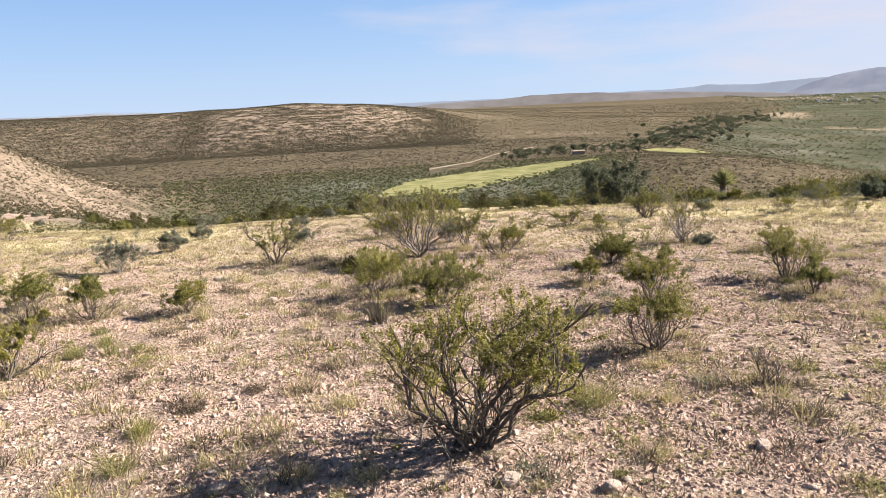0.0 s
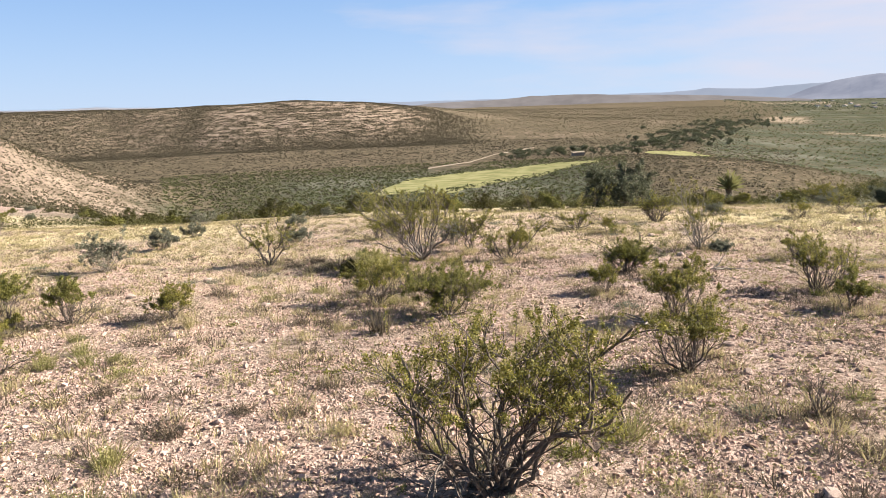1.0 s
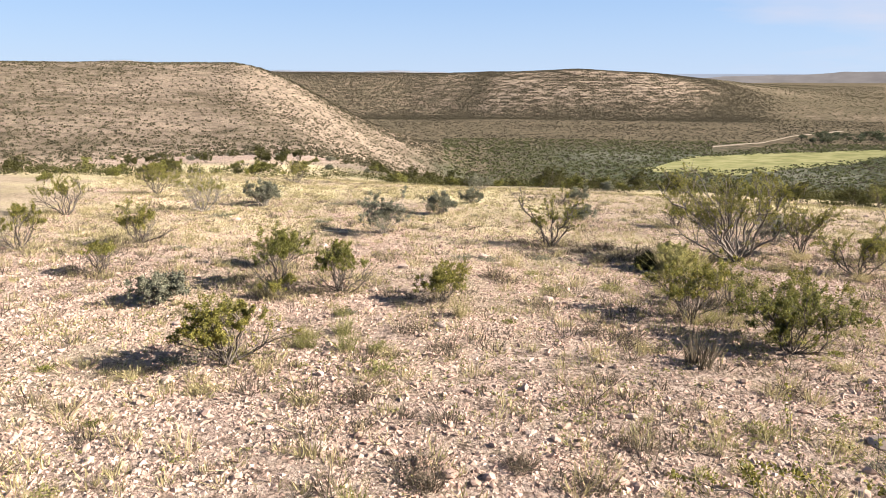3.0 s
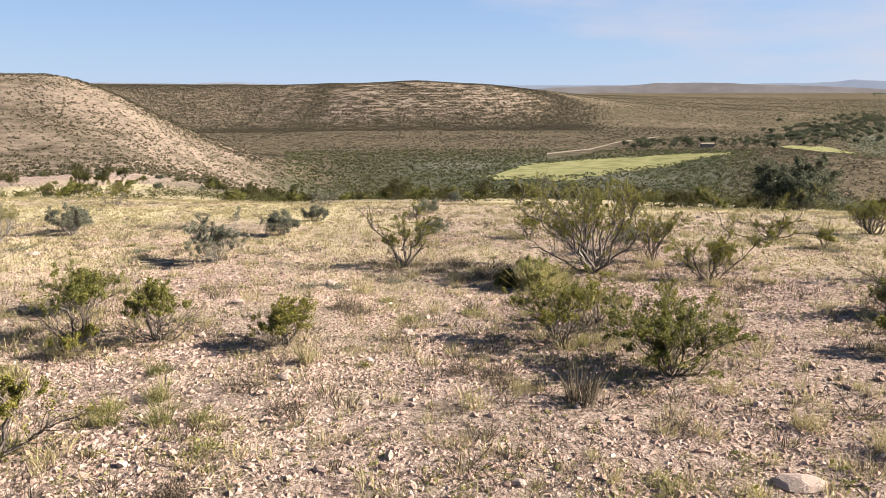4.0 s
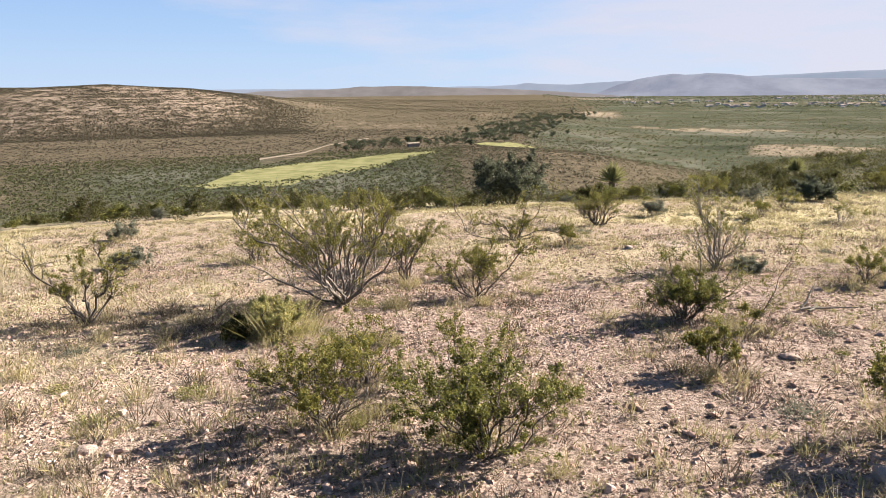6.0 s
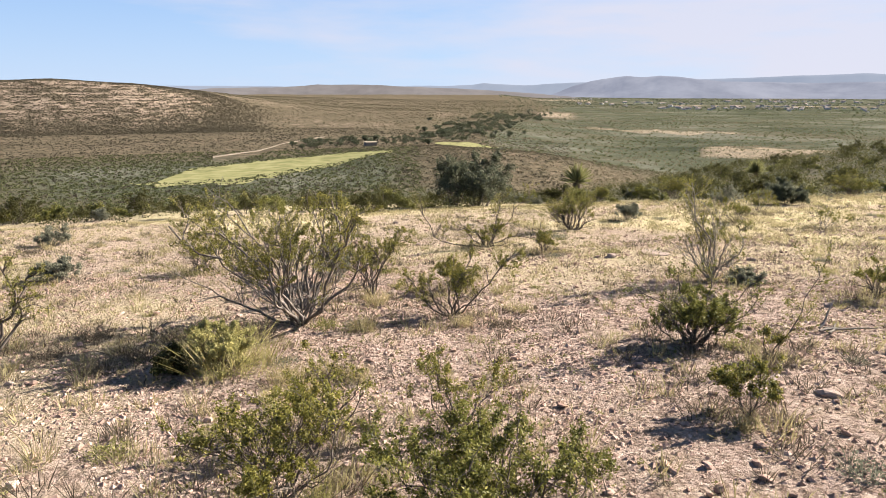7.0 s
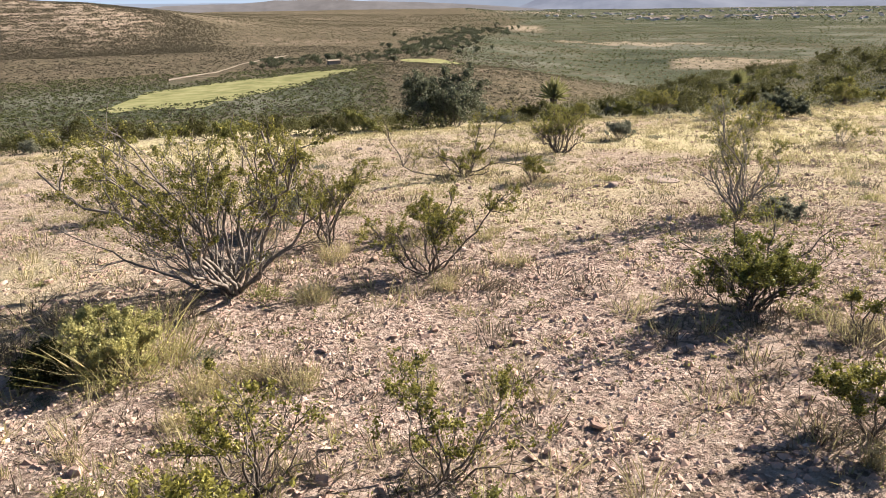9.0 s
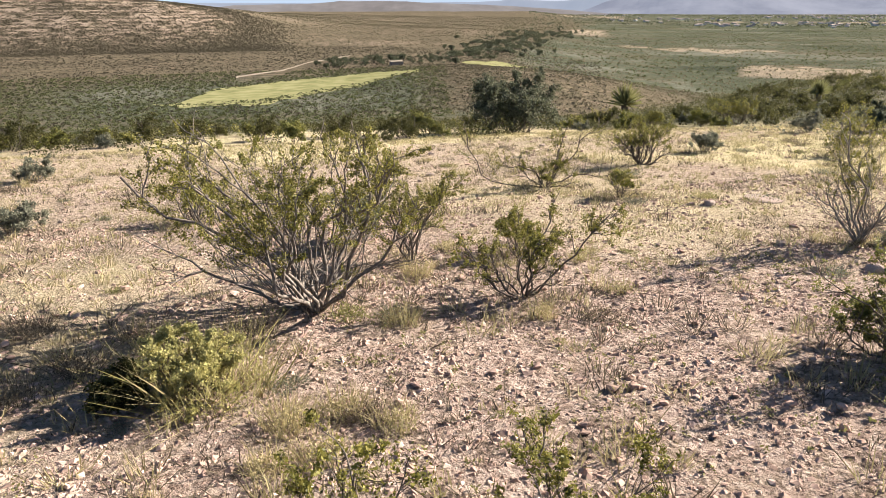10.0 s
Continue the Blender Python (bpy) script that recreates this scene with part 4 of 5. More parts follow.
clumps("slope_scrub", "brown brush on the low slopes down the valley", x, y, rg.uniform(0.5, 1.1, len(x)) * (0.6 + np.hypot(x, y) / 800), M_SCRUB, 616, 0.4, 7)

x, y, rg = spread(30000, 21, 54, 900, 3200, lambda x, y, r, th: np.clip(2.8 * (fbm(x / 160, y / 60, 71) - 0.42), 0, 1), 621)
clumps("plain_trees", "dark trees and hedges scattered over the far plain", x, y, rg.uniform(2.0, 5.0, len(x)), M_LEAF_CREEK, 622, 0.6, 8)
x, y, rg = spread(26000, 18, 54, 130, 700, lambda x, y, r, th: (0.2 + 1.4 * (fbm(x / 30, y / 14, 73) - 0.3)) * np.clip(1.2 - r / 900, 0.1, 1), 623)
clumps("plain_dry_scrub", "pale dry brush over the plain", x, y, rg.uniform(0.4, 1.1, len(x)), M_SCRUB_DRY, 624, 0.45, 7)


def creek_trees():
    """Mesquite-like trees along the creek, built three times and copied."""
    rg = np.random.default_rng(77)
    temps = []
    for k in range(3):
        root = tagged(new("creek_tree"), "rounded dark green tree in the wood along the creek", "tree", "trees along the creek")
        g = Growth()
        for s in range(4):
            a = s * 1.6 + k
            g.tube(np.array([[0, 0, -0.1], [0.15 * math.cos(a), 0.15 * math.sin(a), 0.5], [0.5 * math.cos(a), 0.5 * math.sin(a), 1.2]]), np.array([0.12, 0.09, 0.05]), 5)
        part("trunk", g.mesh("trunk", M_BARK), root)
        n = 420
        d = rg.normal(0, 1, (n, 3)); d /= np.linalg.norm(d, axis=1, keepdims=True)
        lobes = rg.normal(0, 0.55, (7, 3)) * (1, 1, 0.4) + (0, 0, 1.35)
        c = lobes[rg.integers(0, 7, n)] + d * rg.uniform(0.3, 0.75, (n, 1))
        c[:, 2] = np.maximum(c[:, 2], 0.15)
        v, q = leaf_quads(rg, c, 0.42, 0.08)
        part("crown", tri_sheet("crown", v, q, M_LEAF_CREEK), root)
        temps.append(root)
    spots = []
    for k in range(330):
        u = k / 329 if k < 260 else rg.uniform(0.4, 0.85)
        th = np.interp(u, [0, 0.3, 0.4, 0.6, 0.8, 1], [4.5, 13.5, 16.5, 19.8, 22.8, 23.4]) + rg.normal(0, 0.8 + 0.7 * (u > 0.4))
        r = np.interp(u, [0, 0.3, 0.4, 0.6, 0.8, 1], [222, 246, 300, 420, 660, 1300]) * rg.uniform(0.92, 1.10)
        spots.append((r, th))
    for k, (r, th) in enumerate(spots):
        x, y = polar(r, th)
        s = rg.uniform(0.5, 1.2) * (1 + max(0, r - 250) / 900) * (0.5 if th < 14.5 else 0.85)
        m = pose(x, y, gz(x, y), 0, 0, rg.uniform(0, 360)) @ Matrix.Diagonal((s * 1.2, s * 1.2, s, 1))
        copy_thing(temps[k % 3], m)
    for k, t in enumerate(temps):
        x, y = polar(228 + 6 * k, 9.0 + k)
        t.matrix_world = pose(x, y, gz(x, y), 0, 0, 70 * k)


creek_trees()


def mesa(name, label, r, base, skyline, thick, mat, seed):
    """A long far tableland: steep sides, an uneven flat top; skyline holds bearings and heights in degrees."""
    n = 220
    th = np.linspace(skyline[0][0], skyline[-1][0], n)
    el = np.interp(th, [p[0] for p in skyline], [p[1] for p in skyline]) + 0.07 * (fbm(th * 0.9, th * 0, seed, 5) - 0.47)
    top = 1.5 + r * tan_deg(el)
    verts = []
    for rr, f in ((r - thick, 0.0), (r - thick * 0.45, 0.45), (r - thick * 0.12, 0.9), (r, 1.0), (r + thick * 0.3, 0.97), (r + thick * 0.8, 0.0)):
        rr = rr + thick * (0.3 * np.sin(th * 0.35 + seed) + 0.10 * (fbm(th * 1.3, th * 0, seed + 3, 5) - 0.47) * (1 - 0.5 * f))
        px, py = polar(rr, th)
        verts.append(np.stack([px, py, base + (top - base) * f], -1))
    v = np.concatenate(verts)
    i = (np.arange(5)[:, None] * n + np.arange(n - 1)[None]).ravel()
    ob = new(name, tri_sheet(name, v, np.stack([i, i + 1, i + 1 + n, i + n], -1), mat, True))
    return tagged(ob, label, "mesa", kind="structure")


mesa("backdrop_mesa", "long tableland far across the plain, its grey-blue haze painted as glow", 3700, -26,
     ((25.0, -0.2), (26.9, 0.55), (28.2, 0.88), (30.0, 1.16), (30.8, 1.22), (31.6, 1.12), (33.2, 1.2), (34.5, 1.13), (35.7, 0.98), (37.5, 0.8), (40, 0.75), (44, 0.7), (50, 0.75), (60, 0.6)), 300, M_MESA_HAZE, 5)
mesa("backdrop_ridge", "low dark ridge far down the valley, haze painted as glow", 2900, -30,
     ((-6, -0.3), (-1, 0.26), (4.2, 0.36), (6.8, 0.56), (9, 0.58), (11.5, 0.52), (13, 0.42), (15, 0.36), (18, 0.25), (21, 0.1), (24, -0.1), (27, -0.4)), 260, M_RIDGE_HAZE, 6)
mesa("backdrop_mesa_remote", "tableland on the horizon, its pale blue haze painted as glow", 4250, -28,
     ((-9, 0.2), (-6, 0.44), (0, 0.42), (4, 0.42), (12, 0.46), (17, 0.5), (18.8, 0.58), (19.9, 0.72), (21, 0.6), (23, 0.52), (25, 0.64), (27, 0.72), (32, 0.85), (36, 0.98), (39.6, 1.07), (43.3, 1.18), (46.8, 1.29), (49, 1.12), (56, 1.2), (62, 1.0)), 250, M_MESA_FAR_HAZE, 8)
mesa("backdrop_hills_remote", "hills on the horizon behind a hill, pale blue haze painted in", 4300, -30,
     ((-62, 0.9), (-53, 1.2), (-48.7, 1.2), (-45.3, 1.36), (-43, 1.1), (-41.8, 0.95), (-38.4, 0.9), (-36, 0.7), (-29, 0.6), (-26, 0.72), (-20, 0.5)), 250, M_HILLS_HAZE, 9)


def village():
    rg = np.random.default_rng(31)
    root = tagged(new("house"), "small pale house in the far village", "house", "houses of the far village")
    w = sheet("wall", [(-5, -4, 0), (5, -4, 0), (5, 4, 0), (-5, 4, 0), (-5, -4, 3.2), (5, -4, 3.2), (5, 4, 3.2), (-5, 4, 3.2)],
              [(0, 1, 5, 4), (1, 2, 6, 5), (2, 3, 7, 6), (3, 0, 4, 7)], M_HOUSE, False)
    f = sheet("roof", [(-5.5, -4.5, 3.1), (5.5, -4.5, 3.1), (5.5, 4.5, 3.1), (-5.5, 4.5, 3.1), (-5.5, 0, 4.6), (5.5, 0, 4.6)],
              [(0, 1, 5, 4), (2, 3, 4, 5), (1, 2, 5), (3, 0, 4), (3, 2, 1, 0)], M_ROOF, False)
    part("wall", w, root), part("roof", f, root)
    towns = [(rg.uniform(27, 50), rg.uniform(1150, 2900)) for _ in range(22)]
    for k in range(250):
        a, b = towns[int(rg.integers(0, 22))]
        th, r = a + rg.normal(0, 1.6), b * (1 + rg.normal(0, 0.05))
        x, y = polar(r, th)
        m = pose(x, y, gz(x, y) - 0.1, 0, 0, rg.uniform(0, 360)) @ Matrix.Scale(rg.uniform(0.35, 0.85), 4)
        copy_thing(root, m)
    x, y = polar(2100, 38)
    root.matrix_world = pose(x, y, gz(x, y) - 0.1)


village()


def shed():
    root = tagged(new("shed"), "low pale-roofed shed among the creek trees", "shed")
    x, y = polar(214, 10.4)
    root.matrix_world = pose(x, y, gz(x, y), 0, 0, 12) @ Matrix.Scale(0.5, 4)
    w = sheet("wall", [(-3.5, -1.6, -0.3), (3.5, -1.6, -0.3), (3.5, 1.6, -0.3), (-3.5, 1.6, -0.3), (-3.5, -1.6, 1.9), (3.5, -1.6, 1.9), (3.5, 1.6, 2.2), (-3.5, 1.6, 2.2)],
              [(0, 1, 5, 4), (1, 2, 6, 5), (2, 3, 7, 6), (3, 0, 4, 7)], M_BARK_GREY, False)
    f = sheet("roof", [(-3.9, -2.0, 1.9), (3.9, -2.0, 1.9), (3.9, 2.0, 2.27), (-3.9, 2.0, 2.27), (-3.9, -2.0, 2.05), (3.9, -2.0, 2.05), (3.9, 2.0, 2.42), (-3.9, 2.0, 2.42)],
              [(3, 2, 1, 0), (4, 5, 6, 7), (0, 1, 5, 4), (1, 2, 6, 5), (2, 3, 7, 6), (3, 0, 4, 7)], M_TRACK, False)
    part("wall", w, root), part("roof", f, root, "pale sheet roof")


shed()

# ---------------------------------------------------------------- stones, grass and litter on the knoll
ICO_V, ICO_F = [], []
bm = bmesh.new()
bmesh.ops.create_icosphere(bm, subdivisions=1, radius=1.0)
ICO_V = np.array([v.co[:] for v in bm.verts])
ICO_F = np.array([[v.index for v in f.verts] for f in bm.faces])
bm.free()
OCT_V = np.array([(1, 0, 0), (-1, 0, 0), (0, 1, 0), (0, -1, 0), (0, 0, 1), (0, 0, -1)], float)
OCT_F = np.array([(0, 2, 4), (2, 1, 4), (1, 3, 4), (3, 0, 4), (2, 0, 5), (1, 2, 5), (3, 1, 5), (0, 3, 5)])


def knoll_spots(n, seed, y0=0.8, y1=22.0, power=1.5):
    rg = np.random.default_rng(seed)
    y = y0 + (y1 - y0) * rg.random(n) ** power
    half = 0.80 * y + 2.2
    x = -0.4 + rg.uniform(-1, 1, n) * half
    keep = rg.random(n) < np.clip(half / (0.80 * y1 + 2.2) * 3.0, 0, 1)
    return x[keep], y[keep], rg


def stones(name, label, n, seed, small, large, V, F, power, y1, skew):
    x, y, rg = knoll_spots(n, seed, y1=y1, power=power)
    ok = rg.random(len(x)) < 0.25 + 1.3 * (fbm(x / 1.1, y / 1.1, seed) - 0.2)
    x, y = x[ok], y[ok]
    k = len(x)
    s = small * (large / small) ** (rg.random(k) ** skew)
    z = terrain(x, y) + s * 0.25
    q = rg.normal(0, 1, (k, 3, 3))
    q, _ = np.linalg.qr(q)
    shape = V[None] * rg.uniform(0.62, 1.2, (k, len(V), 1)) * np.stack([rg.uniform(0.8, 1.3, k), rg.uniform(0.6, 1.0, k), rg.uniform(0.4, 0.8, k)], -1)[:, None]
    v = np.einsum("kij,kvj->kvi", q, shape)
    v[:, :, 2] *= 0.62
    v = v * s[:, None, None] + np.stack([x, y, z], -1)[:, None]
    f = F[None] + (np.arange(k) * len(V))[:, None, None]
    tagged(new(name, tri_sheet(name, v.reshape(-1, 3), f.reshape(-1, 3), M_STONE)), label, "stones", kind="stuff")


def gravel(n, seed):
    """Half-buried angular pebbles, each a small faceted cap."""
    x, y, rg = knoll_spots(n, seed, y1=13.0, power=1.15)
    ok = rg.random(len(x)) < 1.9 * (fbm(x / 0.55, y / 0.55, seed) - 0.22)
    x, y = x[ok], y[ok]
    k = len(x)
    s = 0.0052 + 0.0175 * rg.random(k) ** 2.6
    a0 = rg.uniform(0, 2 * np.pi, k)
    a = a0[:, None] + np.arange(4) * np.pi / 2 + rg.uniform(-0.5, 0.5, (k, 4))
    q = s[:, None] * rg.uniform(0.7, 1.4, (k, 4))
    z = terrain(x, y)
    rim = np.stack([x[:, None] + np.cos(a) * q, y[:, None] + np.sin(a) * q, z[:, None] + s[:, None] * rg.uniform(-0.3, 0.15, (k, 4))], -1)
    tip = np.stack([x + s * rg.normal(0, 0.3, k), y + s * rg.normal(0, 0.3, k), z + s * rg.uniform(0.30, 0.80, k)], -1)
    v = np.concatenate([rim, tip[:, None]], 1).reshape(-1, 3)
    f = np.array([(0, 1, 4), (1, 2, 4), (2, 3, 4), (3, 0, 4)])[None] + (np.arange(k) * 5)[:, None, None]
    tagged(new("gravel", tri_sheet("gravel", v, f.reshape(-1, 3), M_STONE)), "pinkish angular gravel strewn over the knoll", "gravel", kind="stuff")


gravel(430000, 91)
stones("stones", "pinkish and grey stones strewn over the knoll", 21000, 92, 0.011, 0.040, ICO_V, ICO_F, 1.3, 20.0, 2.2)


def tufts(name, label, n, seed, mat, height, width, lean, spread_m, count, keep, power=1.3):
    x, y, rg = knoll_spots(n, seed, power=power)
    ok = rg.random(len(x)) < keep(x, y)
    x, y = x[ok], y[ok]
    sc = rg.uniform(0.55, 1.4, len(x))
    v, f = blades(rg, x, y, terrain(x, y), count, height * sc, width, lean, spread_m * sc)
    tagged(new(name, tri_sheet(name, v, f, mat)), label, "grass", kind="stuff")


tufts("dry_grass", "short straw-yellow dry grass", 17000, 101, M_STRAW, 0.060, 0.0024, 0.8, 0.07, 13,
      lambda x, y: np.clip(0.10 + zones(x, y)[1] * 1.0, 0, 1), 1.0)
x, y, rg = knoll_spots(44000, 102, power=1.3)
ok = rg.random(len(x)) < 0.05 + 2.4 * np.clip(fbm(x / 0.9, y / 0.9, 55) - 0.42, 0, 1)
x, y = x[ok], y[ok]
w = rg.uniform(0.03, 0.11, len(x))
v, q = domes(rg, x, y, terrain(x, y), w, w * 0.45, 16, 0.014)
tagged(new("low_herbs", tri_sheet("low_herbs", v, q, M_HERB)), "small yellow-green weeds among the stones", "weeds", kind="stuff")
tufts("dead_litter", "grey-brown dead weeds and twigs on the ground", 20000, 103, M_DEAD, 0.050, 0.0020, 1.3, 0.06, 14,
      lambda x, y: 0.05 + 3.2 * np.clip(fbm(x / 0.8, y / 0.8, 57) - 0.42, 0, 1))

tufts("bunch_grass", "small grey-tan bunch grass tufts", 9000, 104, M_STRAW, 0.085, 0.0016, 0.6, 0.05, 30,
      lambda x, y: 0.10 + 1.6 * np.clip(fbm(x / 1.6, y / 1.6, 59) - 0.40, 0, 1))
tufts("dead_tufts", "low dead grey weed tufts", 2800, 105, M_DEAD, 0.080, 0.0018, 0.8, 0.06, 34,
      lambda x, y: 0.10 + 1.8 * np.clip(fbm(x / 1.3, y / 1.3, 60) - 0.40, 0, 1))


def bush_litter():
    """Fallen twigs and dry grass round the foot of each bush."""
    rg = np.random.default_rng(61)
    for name, label, mat, per, h, lean in (("twig_litter", "fallen grey twigs and leaf litter under the bushes", M_DEAD, 15, 0.05, 1.8), ("bush_grass", "dry yellow grass round the bush feet", M_STRAW, 6, 0.09, 0.7)):
        xs, ys = [], []
        for x, y, w in planted:
            a, q = rg.uniform(0, 2 * np.pi, per), rg.uniform(0.1, 0.75, per) * w
            xs.append(x + np.cos(a) * q), ys.append(y + np.sin(a) * q)
        x, y = np.concatenate(xs), np.concatenate(ys)
        v, f = blades(rg, x, y, terrain(x, y), 26, h * rg.uniform(0.6, 1.4, len(x)), 0.0018, lean, 0.07)
        tagged(new(name, tri_sheet(name, v, f, mat)), label, "litter", kind="stuff")


bush_litter()


def grass_tuft(x, y, h, w, seed, mat, label, count=90, lean=0.35):
    rg = np.random.default_rng(seed)
    v, f = blades(rg, np.zeros(1), np.zeros(1), np.zeros(1), count, h, 0.0032, lean, w * 0.3)
    ob = tagged(new("grass_tuft", tri_sheet("grass_tuft", v, f, mat)), label, "grass", "bunch grass tufts")
    ob.matrix_world = pose(x, y, gz(x, y))


grow_bush("weed_mound", -0.98, 9.38, 0.33, 0.56, 401, "rounded yellow-green weed mound with dead grass", stems=18, branches=6, twigs=5, leaves=16, size=0.013,
          leaf=M_STRAW_GREEN, bark=M_DEAD, low=0.3)
# added dark heap paints the shaded left side of the yellow mound
grow_bush("weed_mound", -1.28, 9.34, 0.18, 0.22, 402, "dark green heap put in for the weed mound's shaded side", stems=9, branches=7, twigs=5, leaves=12, size=0.018,
          leaf=M_LEAF_BELT, bark=M_BARK, low=0.3)
grass_tuft(-0.64, 6.38, 0.24, 0.26, 2, M_DEAD, "dead grey upright grass tuft in bush shade", 80, 0.35)


def rock(x, y, s, seed, label="pale angular limestone rock on the gravel", squash=0.6):
    rg = np.random.default_rng(seed)
    b = bmesh.new()
    bmesh.ops.create_icosphere(b, subdivisions=2, radius=1.0)
    cuts = rg.normal(0, 1, (9, 3))
    for v in b.verts:
        p = np.array(v.co)
        for c in cuts:
            u = c / np.linalg.norm(c)
            over = p @ u - 0.72
            if over > 0:
                p = p - u * over
        v.co = p * (1, 0.75, squash) * (1 + rg.normal(0, 0.02))
    me = bpy.data.meshes.new("rock")
    b.to_mesh(me)
    b.free()
    me.materials.append(M_ROCK)
    ob = tagged(new("rock", me), label, "rock", "loose rocks on the knoll")
    ob.matrix_world = pose(x, y, gz(x, y) + s * squash * 0.25, 0, 0, rg.uniform(0, 360)) @ Matrix.Scale(s, 4)


rock(-3.02, 9.06, 0.075, 1)
rock(0.31, 5.60, 0.12, 2, "flat pinkish limestone rock on the gravel", 0.4)
rock(3.87, 11.95, 0.22, 3, "flat pale limestone slab in dry grass", 0.12)
rock(1.62, 3.38, 0.06, 4)
rock(4.45, 9.2, 0.08, 5)
rock(-2.43, 6.4, 0.055, 6)
rock(1.48, 6.27, 0.065, 7, "grey-pink rock half sunk in gravel")
rock(2.18, 7.70, 0.075, 8, "flat grey-pink rock on the gravel", 0.4)
rock(-2.25, 4.4, 0.05, 9)
rock(3.1, 9.9, 0.07, 10)
rock(-3.4, 7.2, 0.045, 11)


def weed(x, y, w, h, seed, mat, label, lean=0.75):
    """A weed or tuft with a place of its own."""
    rg = np.random.default_rng(seed)
    v, f = blades(rg, np.zeros(1), np.zeros(1), np.zeros(1), int(50 + 400 * w), h, 0.0009, lean, w * 0.4)
    o = np.zeros(1)
    u, q = domes(rg, o, o, o, np.array([w]), np.array([h * 0.7]), int(160 + 1500 * w), 0.011)
    f = [tuple(k) for k in f] + [tuple(k) for k in q + len(v)]
    v = np.concatenate([v, u])
    ob = tagged(new("weed_clump", sheet("weed_clump", v, f, mat, False)), label, "weed", "weed clumps on the knoll")
    ob.matrix_world = pose(x, y, gz(x, y))


weed(-0.92, 9.32, 0.60, 0.30, 590, M_STRAW_GREEN, "thick yellow-green weed mound with dry grass")
weed(-1.02, 9.40, 0.46, 0.32, 591, M_STRAW, "dry yellow grass heaped on a weed mound", 0.8)
YELLOW, STRAWY, GREY = "yellow-green weed clump on the gravel", "dry straw-coloured grass tuft on the gravel", "low grey weed clump on the gravel"
for k, (x, y, w, h) in enumerate(((-3.26, 6.39, 0.14, 0.11), (-3.02, 5.99, 0.13, 0.14), (-3.21, 5.79, 0.15, 0.12), (-2.62, 5.73, 0.13, 0.10), (-1.75, 3.48, 0.24, 0.17), (-1.85, 4.01, 0.13, 0.13),
                                  (-2.82, 5.68, 0.13, 0.2), (-3.12, 5.65, 0.15, 0.12), (-0.61, 7.46, 0.11, 0.15), (-1.83, 3.93, 0.17, 0.13), (0.9, 4.07, 0.26, 0.22), (-0.09, 3.92, 0.13, 0.15))):
    weed(x, y, w, h, 500 + k, M_HERB, YELLOW)
for k, (x, y, w, h) in enumerate(((0.83, 6.01, 0.16, 0.17), (0.95, 5.92, 0.10, 0.22), (-2.40, 6.71, 0.10, 0.22), (1.43, 7.46, 0.09, 0.13), (0.55, 6.25, 0.2, 0.12), (0.77, 9.78, 0.18, 0.13), (-0.62, 8.98, 0.26, 0.14), (-0.40, 9.05, 0.24, 0.12), (-0.52, 8.72, 0.22, 0.12), (-0.22, 8.85, 0.20, 0.12), (0.02, 9.9, 0.22, 0.16), (0.28, 10.7, 0.24, 0.14), (-0.72, 8.70, 0.18, 0.1))):
    weed(x, y, w, h, 530 + k, M_STRAW, STRAWY, 0.5)
for k, (x, y, w, h) in enumerate(((-1.31, 4.60, 0.16, 0.09), (-1.64, 4.29, 0.15, 0.10), (-2.59, 8.19, 0.22, 0.15), (-1.37, 6.68, 0.16, 0.10), (2.68, 8.66, 0.08, 0.10), (-2.35, 5.0, 0.2, 0.1), (-1.55, 9.75, 0.30, 0.14), (-1.75, 9.5, 0.26, 0.12), (-1.3, 10.1, 0.3, 0.12), (-0.75, 9.95, 0.3, 0.14), (-0.3, 8.95, 0.2, 0.1), (-1.9, 10.35, 0.26, 0.13))):
    weed(x, y, w, h, 560 + k, M_DEAD, GREY, 0.9)


def fallen_branch(x, y, length, turn, seed, label="bleached dead branch lying on the ground"):
    rg = np.random.default_rng(seed)
    g = Growth()
    for s in range(4):
        a = np.array([rg.uniform(0, 0.3) * length, rg.normal(0, 0.03), 0.02])
        pts = kinked(rg, a, np.array([1.0, rg.normal(0, 0.4), 0.12]), length * rg.uniform(0.5, 1), 6, 0.16, 0.0)
        pts[:, 2] = np.maximum(pts[:, 2], 0.012)
        g.tube(pts, np.linspace(0.011, 0.003, 7), 5)
    ob = tagged(new("fallen_branch", g.mesh("fallen_branch", M_BARK_GREY)), label, "branch", "fallen branches")
    ob.matrix_world = pose(x, y, gz(x, y) + 0.005, 0, 0, turn)


fallen_branch(-5.0, 9.7, 0.6, 170, 1)
fallen_branch(3.0, 8.65, 0.45, 10, 2, "dark dead stem lying beside a bush")
fallen_branch(1.7, 6.3, 0.3, 200, 3)


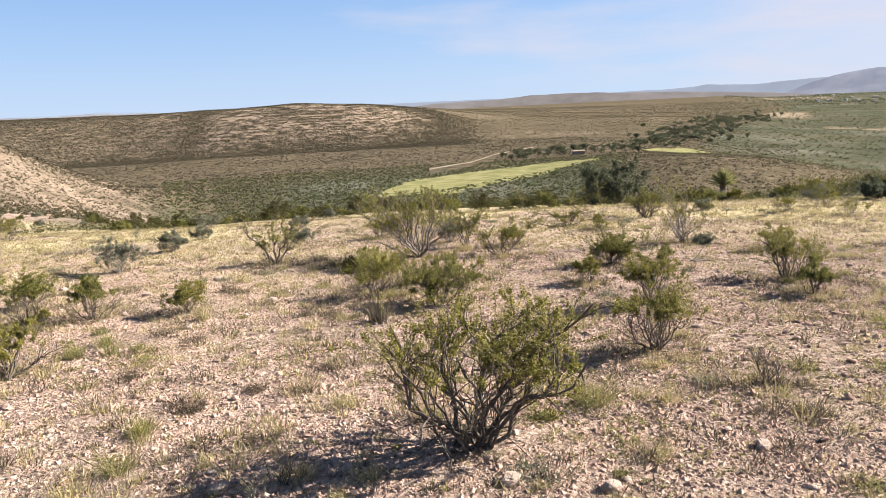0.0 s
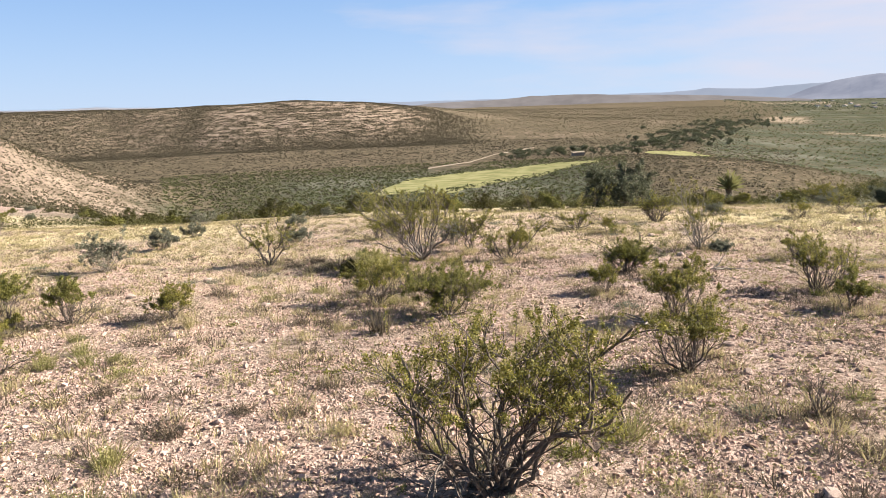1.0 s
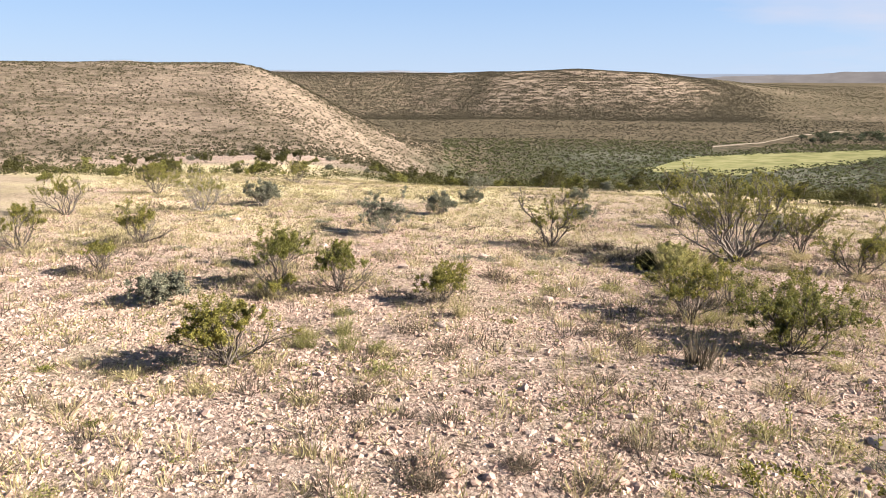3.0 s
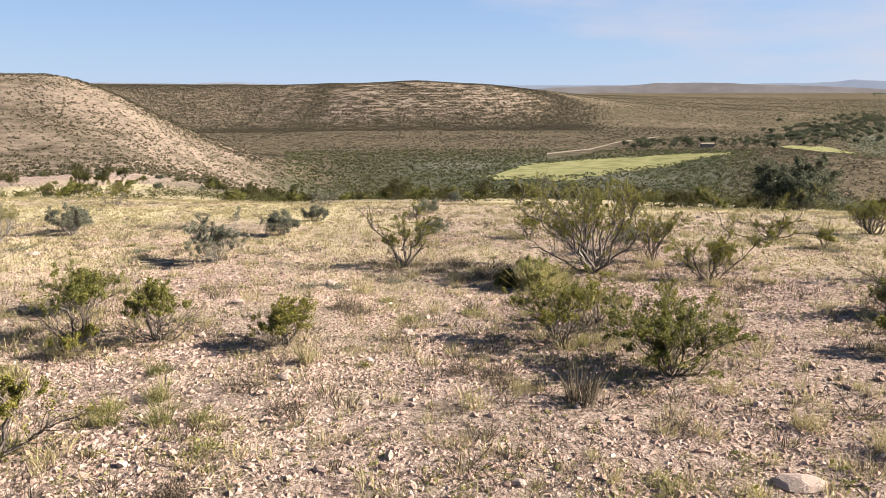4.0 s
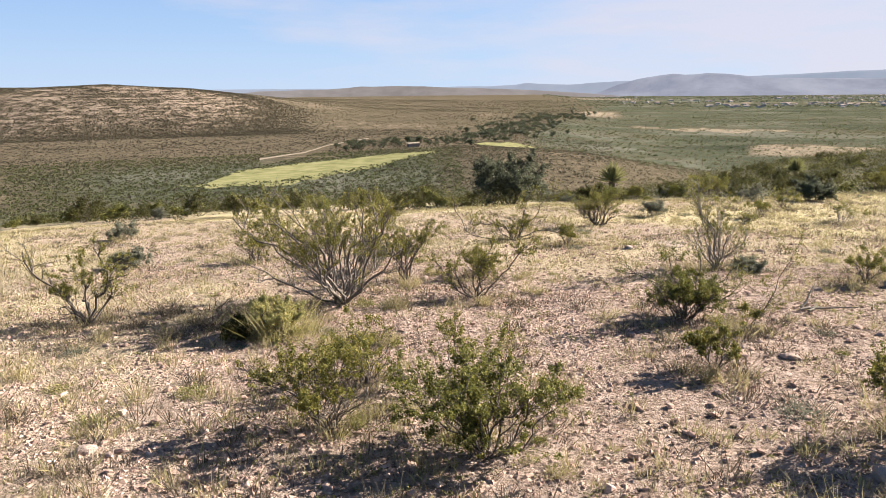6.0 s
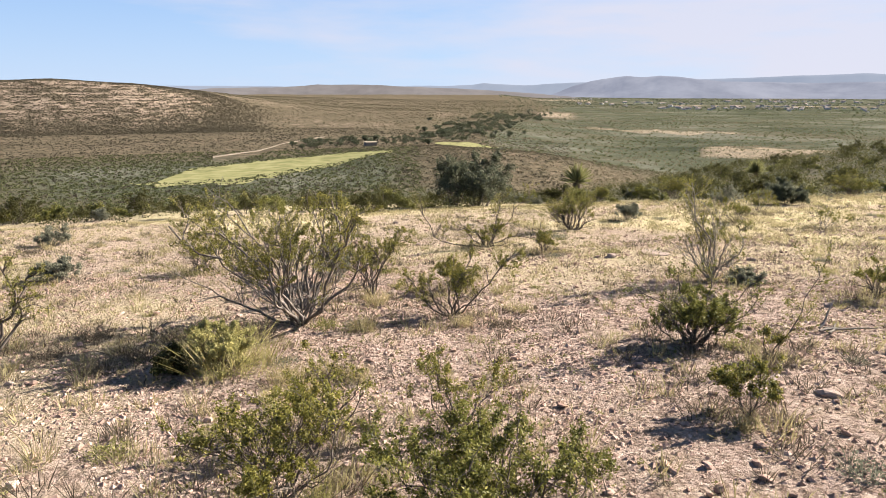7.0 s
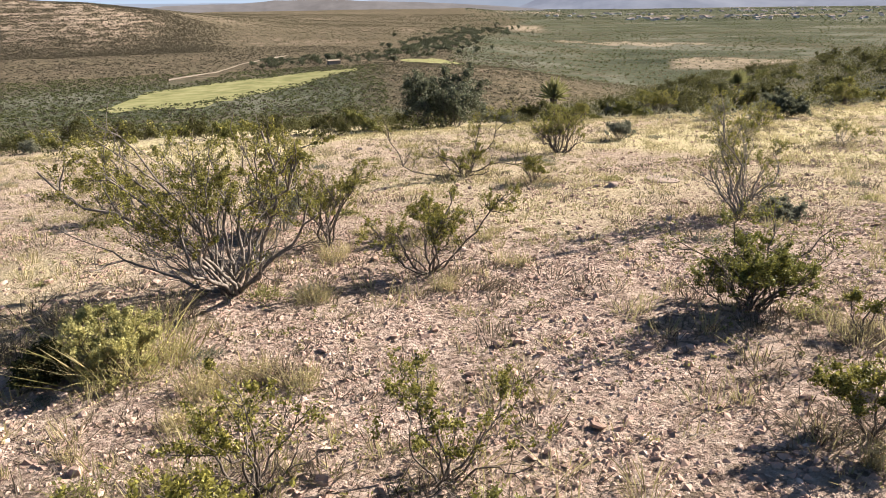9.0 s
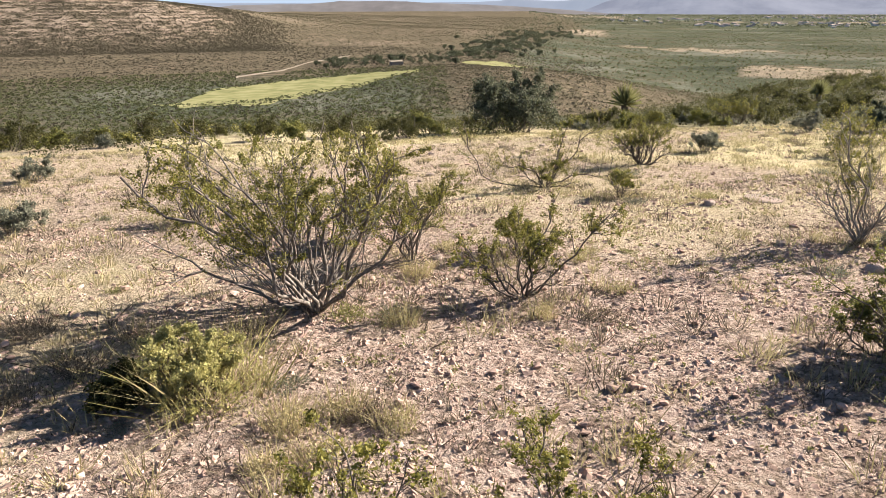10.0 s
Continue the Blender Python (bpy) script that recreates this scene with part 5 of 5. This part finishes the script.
def loose_rocks():
    """Paler rocks lying singly about; four shapes, copied."""
    rg = np.random.default_rng(17)
    shapes = [bpy.data.objects[n].data for n in ("rock", "rock.001", "rock.003", "rock.004")]
    for k in range(130):
        y = 2.6 + 15 * rg.random() ** 1.2
        x = -0.4 + rg.uniform(-1, 1) * (0.75 * y + 0.5)
        s = 0.028 + 0.055 * rg.random() ** 2.5
        ob = tagged(new("rock", shapes[k % 4]), "small pale limestone rock on the gravel", "rock", "loose rocks on the knoll")
        ob.matrix_world = pose(x, y, gz(x, y) + s * 0.12, 0, 0, rg.uniform(0, 360)) @ Matrix.Scale(s, 4)


loose_rocks()


def weed_clumps():
    """Small tufts and weeds that stand singly; six shapes, copied."""
    rg = np.random.default_rng(43)
    kinds = []
    for k, (mat, h, w, n, lean, label) in enumerate(((M_STRAW, 0.08, 0.16, 200, 0.6, "small straw-yellow grass tuft"), (M_HERB, 0.06, 0.18, 260, 0.8, "low yellow-green weed clump"),
                                                     (M_DEAD, 0.07, 0.20, 240, 0.9, "low dead grey-brown weed clump"), (M_STRAW, 0.13, 0.12, 140, 0.4, "upright dry grass tuft"),
                                                     (M_LEAF_DEEP, 0.06, 0.14, 200, 0.8, "low green weed clump"), (M_LEAF_GREY, 0.06, 0.20, 260, 0.9, "flat grey weed clump"))):
        v, f = blades(rg, np.zeros(1), np.zeros(1), np.zeros(1), n // 3, h, 0.0009, lean, w * 0.45)
        o = np.zeros(1)
        u, q = domes(rg, o, o, o, np.array([w]), np.array([h * 0.6]), n, 0.012)
        f = [tuple(i) for i in f] + [tuple(i) for i in q + len(v)]
        kinds.append((sheet("weed_clump", np.concatenate([v, u]), f, mat, False), label))
    for k in range(298):
        y = 2.4 + 15 * rg.random() ** 1.1
        x = -0.4 + rg.uniform(-1, 1) * (0.75 * y + 0.5)
        me, label = kinds[int(rg.choice(6, p=(0.22, 0.2, 0.22, 0.1, 0.08, 0.18)))]
        ob = tagged(new("weed_clump", me), label, "weed", "weed clumps on the knoll")
        ob.matrix_world = pose(x, y, gz(x, y), 0, 0, rg.uniform(0, 360)) @ Matrix.Scale(rg.uniform(0.6, 1.5), 4)


weed_clumps()
